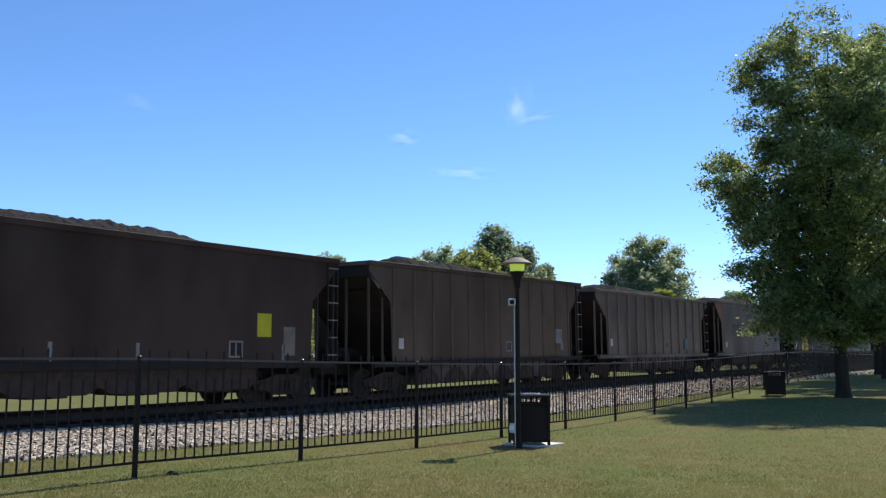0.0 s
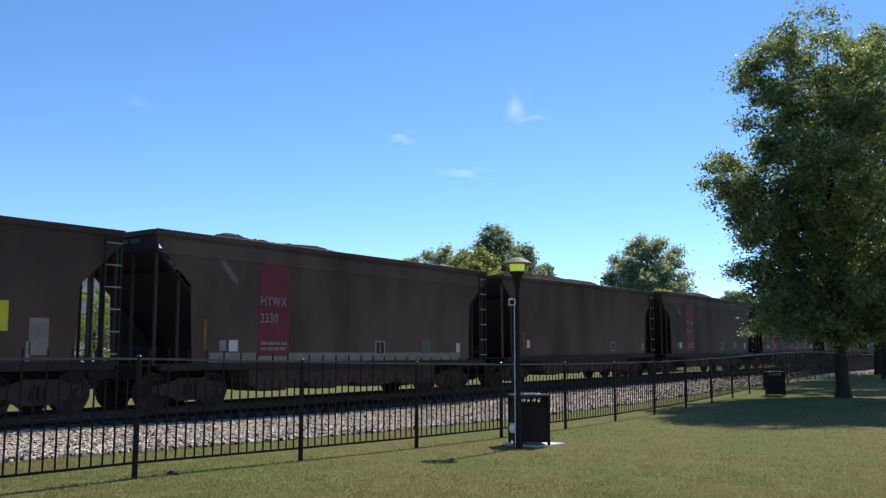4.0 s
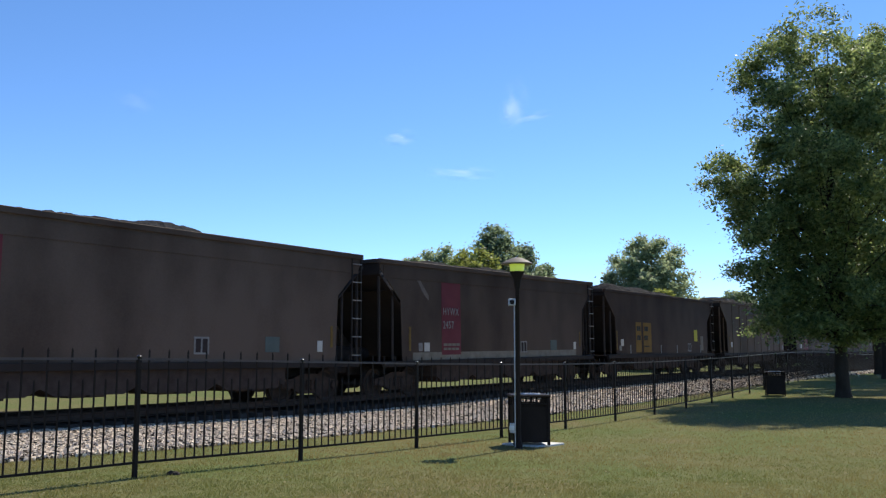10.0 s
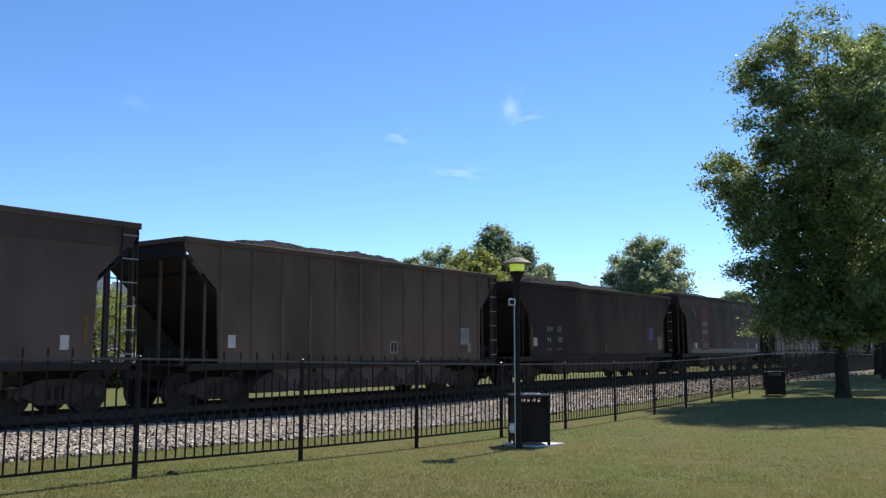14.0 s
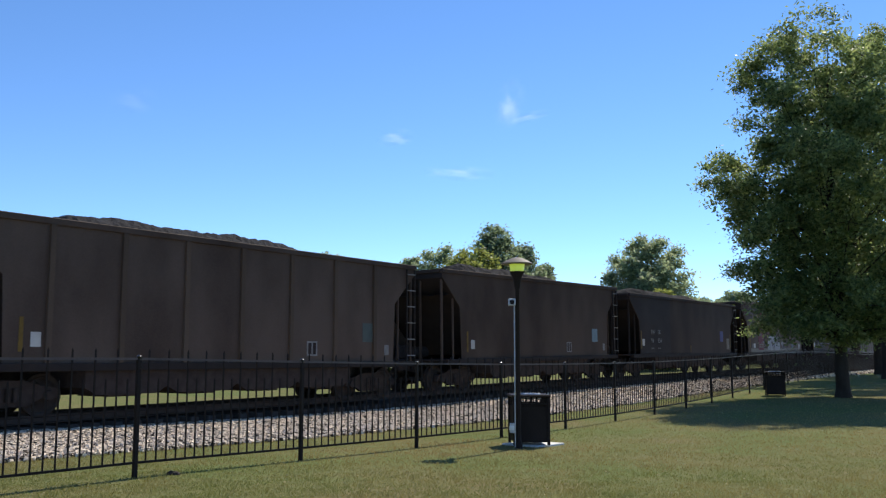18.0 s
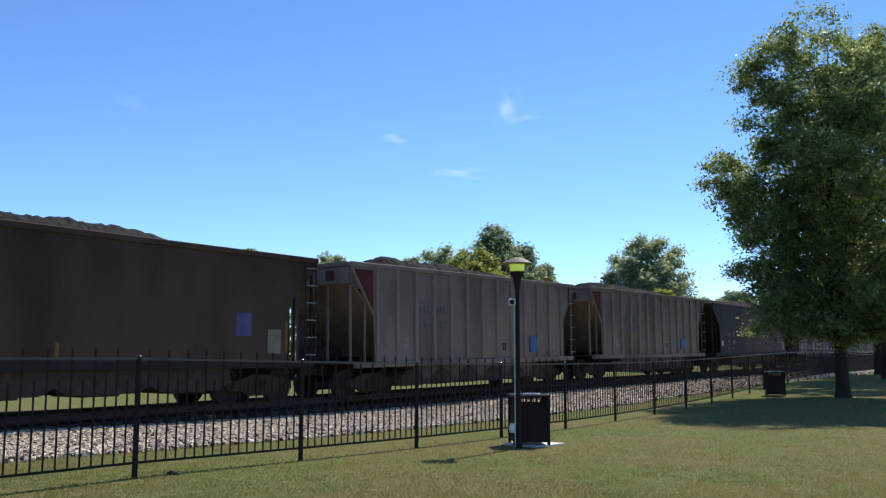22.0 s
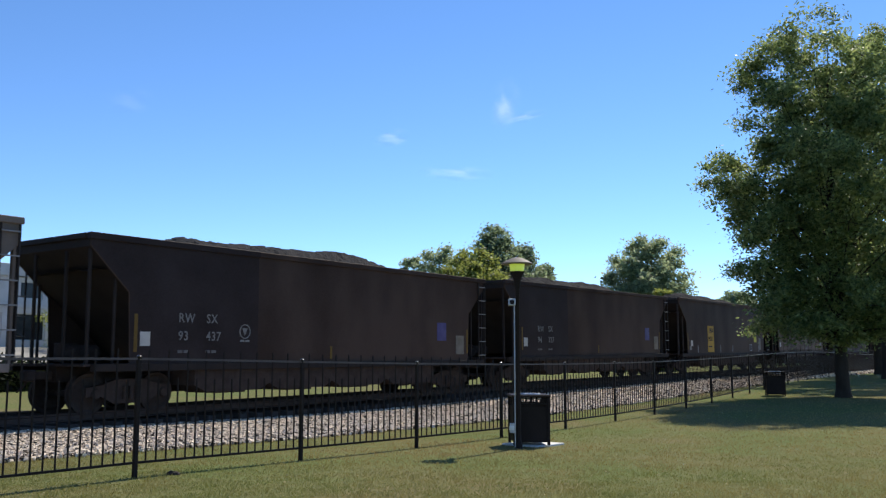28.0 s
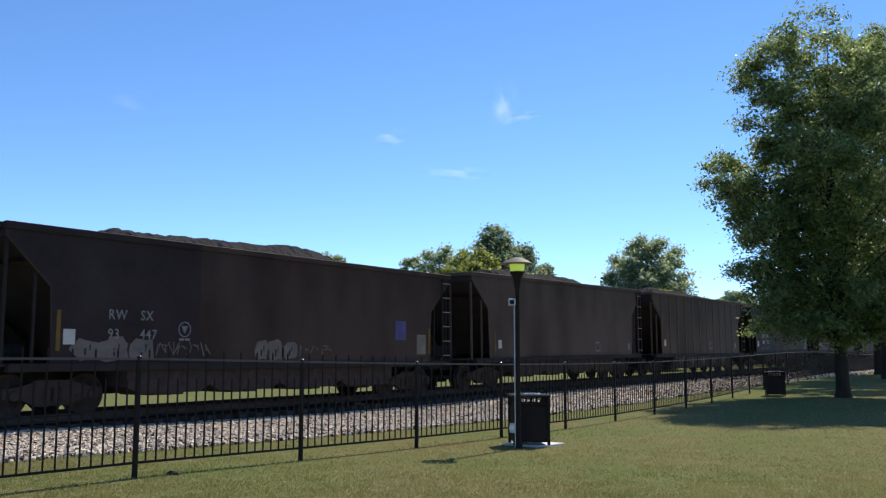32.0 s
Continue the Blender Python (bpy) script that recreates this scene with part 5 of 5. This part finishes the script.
def yellow_panel(k, length, text, twin=True, faded=False):
    car = hopper_car(k, "yellow", length, M_SLATE, G, "dark brown coal hopper with yellow lettering panels, loaded with coal", top=4.02)
    car["half"] = length / 2
    yellow = M_YELLOW_FADED if faded else M_YELLOW
    if twin:
        plate(car, "yellow_panel", 3.53, 1.85, 0.62, 1.4, yellow, "yellow lettering panel", 0.018)
        plate(car, "yellow_panel", 4.55, 1.85, 0.94, 1.4, yellow, "yellow lettering panel", 0.018)
        cells = [(3.32, 2.15), (4.2, 2.15), (3.32, 1.72), (4.15, 1.72)]
    else:
        plate(car, "yellow_panel", 4.64, 1.85, 0.98, 1.45, yellow, "yellow lettering panel", 0.018)
        cells = [(4.32, 2.2), (4.24, 1.75)]
    if text:
        for w, (u, z) in zip(text, cells):
            lettering(car, w, u, z, 0.24, M_INK, 0.72)
    else:
        for u, z in cells:
            text_bars(car, u, z, 2, 0.45, M_INK, 0.22)
    text_bars(car, cells[-1][0], 1.4, 3, 0.6, M_INK, 0.06)
    plate(car, "placard", 1.7, 1.6, 0.3, 0.3, M_WHITE)
    plate(car, "placard", 1.5, 1.35, 0.25, 0.22, M_DULLWHITE)
    plate(car, "route_card", length - 2.78, 2.0, 0.48, 0.6, M_LEMON, "bright yellow square placard")
    plate(car, "stencil_panel", length - 1.88, 1.6, 0.42, 0.75, M_CREAM, "cream painted panel")
    frame_mark(car, length - 3.72, 1.38)
    for u in (2.6, 6.2, 8.3, length - 2.1):
        plate(car, "reflector", u, 1.3, 0.09, 0.4, M_DULLWHITE)
    plate(car, "reflector", 1.15, 1.7, 0.09, 0.85, M_YELLOW_OLD)
    return car


M_YELLOW_FADED = material("sooty_yellow_paint", (0.16, 0.085, 0.012), (0.23, 0.13, 0.02), rough=0.7, scale=2, bump=0.02)
M_INK = material("black_lettering", (0.012, 0.011, 0.010), (0.03, 0.027, 0.02), rough=0.6, scale=6, bump=0.0)


def ribbed(k, length, paint, text=None, corner=None, card=None, label=""):
    rib = {M_GREY: M_GREY_RIB, M_DRAB: M_DRAB_RIB}.get(paint, M_TAUPE_RIB)
    pitch, edge = (1.14, 1.36) if text else (0.97, 1.14) if paint is M_GREY else (1.07, 1.14)
    car = hopper_car(k, "ribbed", length, paint, G, label or "grey ribbed coal hopper, loaded with coal", ribs=round((length - 2 * edge) / pitch) + 1, rib_edge=edge, top=4.14 if paint is M_TAUPE else 3.97 if text and not corner or paint is M_DRAB else 4.05, rib_paint=rib, end_paint=M_RUST if paint is M_GREY else None, cut=(0.14, 1.5) if corner else (0.46, 1.4) if paint is M_GREY else (0.24, 1.2), lip=0.62 if corner else 0.46)
    hl = car["half"] = length / 2
    gap = (length - 2 * edge) / round((length - 2 * edge) / pitch)

    def bay(u):
        """The middle of the space between two ribs that lies nearest."""
        return edge + gap * (round((u - edge) / gap - 0.5) + 0.5)

    if text:
        a, b = text
        for i, (p, q) in enumerate(zip(a.split(), b.split())):
            lettering(car, p, bay(3.0) - 0.24 + gap * 0.95 * i, 2.55, 0.25, M_DARKTEXT, 0.9)
            lettering(car, q, bay(3.0) - 0.24 + gap * 0.95 * i, 2.10, 0.25, M_DARKTEXT, 0.9)
    elif paint is M_GREY:
        for z in (2.55, 2.1):
            text_bars(car, bay(3.4) - 0.25, z, 2, 0.5, M_BLACKTEXT, 0.24)
            text_bars(car, bay(4.3) - 0.3, z, 3, 0.6, M_BLACKTEXT, 0.24)
    if corner:
        part("corner_triangle", Shape().prism([(-hl + 0.12, 3.84), (-hl + 0.98, 3.84), (-hl + 0.98, 2.62)], -SIDE - 0.017, -SIDE - 0.012), corner, car, "dark red triangle at the corner")
    if corner:
        t = 4.05
        for sx in (-1, 1):
            x = sx * (hl + 0.014)
            panel = part("end_panel", Shape().box(x - 0.012, -SIDE + 0.08, t - 0.64, x + 0.012, SIDE - 0.08, t - 0.16), M_GREY, car)
            for y in (-0.8, 0.8):
                part("end_square", Shape().box(x - 0.018, y - 0.17, t - 0.54, x + 0.018, y + 0.17, t - 0.24), M_RED_DARK, panel)
            part("corner_strut", Shape().tube((sx * (hl - 0.02), -SIDE - 0.02, t - 0.2), (sx * (hl - 1.0), -SIDE - 0.02, t - 1.56), 0.035, n=6), M_GREY_RIB, car)
    if paint is M_GREY:
        plate(car, "placard", bay(2.5), 1.62, 0.24, 0.32, M_DULLWHITE)
        plate(car, "placard", bay(1.5), 1.6, 0.18, 0.24, M_CREAM)
    else:
        plate(car, "placard", 1.5, 1.6, 0.24, 0.32, M_WHITE)
    plate(car, "placard", length - 1.72, 1.48, 0.2, 0.3, M_DULLWHITE)
    plate(car, "reflector", length - 2.1, 1.24, 0.5, 0.14, M_YELLOW_OLD, "faded yellow reflector strip")
    frame_mark(car, bay(length - 5.55), 1.48, 0.36, 0.36)
    if card:
        plate(car, "route_card", length - 3.38 if card in (M_BLUE, M_TEAL_BRIGHT) else length - 2.0, 1.55 if card in (M_BLUE, M_TEAL_BRIGHT) else 1.86, 0.5, 0.56, card, lift=0.09 if card is not M_DULLWHITE else 0.05)
    return car


M_RUST = material("rust_brown_end_paint", (0.115, 0.088, 0.066), (0.190, 0.150, 0.118), gloss=0.1, rough=0.8, scale=1.2, fine=25, bump=0.06, streak=2)
M_DRAB_RIB = material("drab_rib_paint", (0.150, 0.117, 0.097), (0.215, 0.170, 0.141), gloss=0.08, rough=0.6, scale=0.8, fine=25, bump=0.04)
M_RED_DARK = material("sooty_red_paint", (0.062, 0.014, 0.014), (0.10, 0.022, 0.022), rough=0.7, scale=1.5, bump=0.03)
M_GREY_RIB = material("grey_rib_paint", (0.180, 0.143, 0.120), (0.262, 0.210, 0.177), gloss=0.08, rough=0.6, scale=0.8, fine=25, bump=0.04)
M_TAUPE_RIB = material("taupe_rib_paint", (0.083, 0.059, 0.043), (0.137, 0.100, 0.074), gloss=0.08, rough=0.6, scale=0.8, fine=25, bump=0.04)


def plain(k, length, paint, card=None, corner=None, ribs=0):
    car = hopper_car(k, "plain", length, paint, G, "weathered brown coal hopper with stencilled marks, loaded with coal", ribs=ribs, top=4.12, rib_paint=M_TAUPE)
    hl = car["half"] = length / 2
    if corner:
        part("corner_triangle", Shape().prism([(-hl + 0.04, 3.94), (-hl + 0.04, 3.84), (-hl + 1.02, 2.90), (-hl + 1.02, 3.94)], -SIDE - 0.017, -SIDE - 0.012), corner, car, "faded orange triangle at the corner")
        for z in (2.55, 2.1):
            text_bars(car, 3.0, z, 2, 0.5, M_DARKTEXT, 0.22)
            text_bars(car, 3.8, z, 2, 0.5, M_DARKTEXT, 0.22)
    plate(car, "placard", 1.75, 1.55, 0.22, 0.3, M_WHITE)
    plate(car, "reflector", 1.43, 1.65, 0.09, 0.7, M_YELLOW_OLD)
    plate(car, "placard", length - 1.4, 1.4, 0.2, 0.3, M_DULLWHITE)
    frame_mark(car, length - 4.6, 1.42, 0.4, 0.4)
    if card:
        plate(car, "route_card", length - 2.25, 1.9, 0.5, 0.55, card)
    return car


TAUPE_LABEL = "taupe-brown ribbed coal hopper, loaded with coal"
ROSTER = [
    (19.09, 14.87, yellow_panel, None, True), (34.10, 13.58, ribbed, M_TAUPE, None, None, M_DULLWHITE, TAUPE_LABEL), (49.20, 13.70, ribbed, M_DRAB, None, None, M_TEAL_BRIGHT, "drab grey-brown ribbed coal hopper, loaded with coal"),
    (64.30, 13.66, plain, M_DRAB, M_TEAL, M_ORANGE), (80.20, 14.49, yellow_panel, ("HB", "WX", "96", "336")), (94.93, 13.83, smooth_red, ("HYWX", "2330"), True),
    (109.87, 13.74, plain, M_BROWN), (125.55, 14.52, smooth_red, ("HYWX", "2116")), (141.38, 14.98, smooth_red, ("HYWX", "2257")),
    (157.76, 15.11, dark_front, ("RW SX", "94 600")), (174.28, 14.92, dark_front, ("RW SX", "93 012")), (190.47, 15.04, smooth_red, ("HYWX", "2047")),
    (205.57, 14.19, smooth_red, ("HYWX", "2457"), True), (220.54, 13.76, yellow_panel, None, True, True), (235.59, 13.67, plain, M_TAUPE, M_TEAL, None, 8),
    (250.98, 14.21, smooth_red, ("HYWX", "2059")), (265.97, 13.71, ribbed, M_TAUPE, None, None, M_DULLWHITE, TAUPE_LABEL), (282.48, 15.15, dark_front, ("RW SX", "94 185")),
    (298.29, 14.64, smooth_red, ("", ""), True), (313.57, 14.00, ribbed, M_GREY, ("RW SX", "12 048"), None, M_BLUE), (329.34, 14.32, plain, M_BROWN, M_TEAL, None, 7),
    (344.26, 13.36, plain, M_BROWN, M_SKYBLUE), (360.79, 15.10, dark_front, ("RW SX", "94 554")), (376.48, 14.46, smooth_red, ("HYWX", "2614"), True, True),
    (393.03, 15.24, dark_front, ("RW SX", "94 493")), (408.25, 13.73, ribbed, M_GREY, None, M_RED_DARK, M_BLUE), (423.56, 13.75, ribbed, M_GREY, None, M_RED_DARK, M_BLUE),
    (440.38, 15.32, dark_front, ("RW SX", "94 449"), False, M_PURPLE), (455.44, 13.55, ribbed, M_GREY, ("RW SX", "12 308"), M_RED_DARK, M_BLUE), (470.31, 13.39, ribbed, M_GREY, None, M_RED_DARK, M_BLUE),
    (486.74, 15.00, ribbed, M_GREY, None, None, M_BLUE), (503.76, 15.48, dark_front, ("RW SX", "93 437"), True), (520.56, 15.44, dark_front, ("RW SX", "94 327")),
    (537.63, 15.48, yellow_panel, ("DEGX", "94221"), False), (553.24, 14.29, ribbed, M_TAUPE, None, None, M_DULLWHITE, TAUPE_LABEL), (569.75, 15.19, dark_front, ("RW SX", "93 447"), True, M_PURPLE, True),
    (585.40, 14.23, plain, M_BROWN), (600.78, 13.96, ribbed, M_TAUPE, None, None, None, TAUPE_LABEL), (616.58, 14.40, dark_front, ("", "")),
    (632.50, 14.52, plain, M_TAUPE), (648.50, 14.60, ribbed, M_TAUPE, None, None, None, TAUPE_LABEL), (664.60, 14.70, dark_front, ("", "")),
]
for k, (end, length, build, *rest) in enumerate(ROSTER):
    car = build(k, length, *rest)
    CARS.append((car, end - length / 2))


# ---- what moves ----
def car_pose(x):
    tilt = math.degrees(math.atan2(rail_z(x + 5) - rail_z(x - 5), 10))
    return pose(x, TRACK_Y, rail_z(x), 0, -tilt, 0)


def cloud_pose(across, rise, tilt, d=900):
    right, ahead = Vector((0.5835, -0.8121, 0)), Vector((0.8121, 0.5835, 0))
    p = EYE + ahead * d + right * across * d + Vector((0, 0, rise * d + 0.1219 * d))
    return look(p, EYE, tilt)


def motions():
    for ob, across, rise, drift, tilt in CLOUDS:
        walk(ob, [(0, cloud_pose(across, rise - 0.1219, tilt)), (32, cloud_pose(across + drift, rise - 0.1219, tilt))])
    for car, x0 in CARS:
        times = {0.0, 32.0, *(round((x0 - x) / SPEED * FPS) / FPS for x in (140, 125, 115, 110, *range(64, -9, -4), -20))}
        walk(car, [(t, car_pose(x0 - SPEED * t)) for t in sorted(times) if 0 <= t <= 32])
    # the wheels turn while their car goes by
    for ws, k in WHEELS:
        x0 = CARS[k][1] + ws.parent.location.x + ws.location.x
        at = ws.location.copy()
        first, last = max(0, frame((x0 - 46) / SPEED) - 1), min(960, frame((x0 - 4) / SPEED) - 1)
        rows = []
        for f in sorted({0, 960, *range(first, last + 1)}):
            g = min(max(f, first), last)
            turn = -math.degrees(SPEED * g / FPS / 0.457) % 360
            rows.append((f / FPS, pose(at.x, at.y, at.z, 0, turn, 0)))
        walk(ws, rows)


motions()
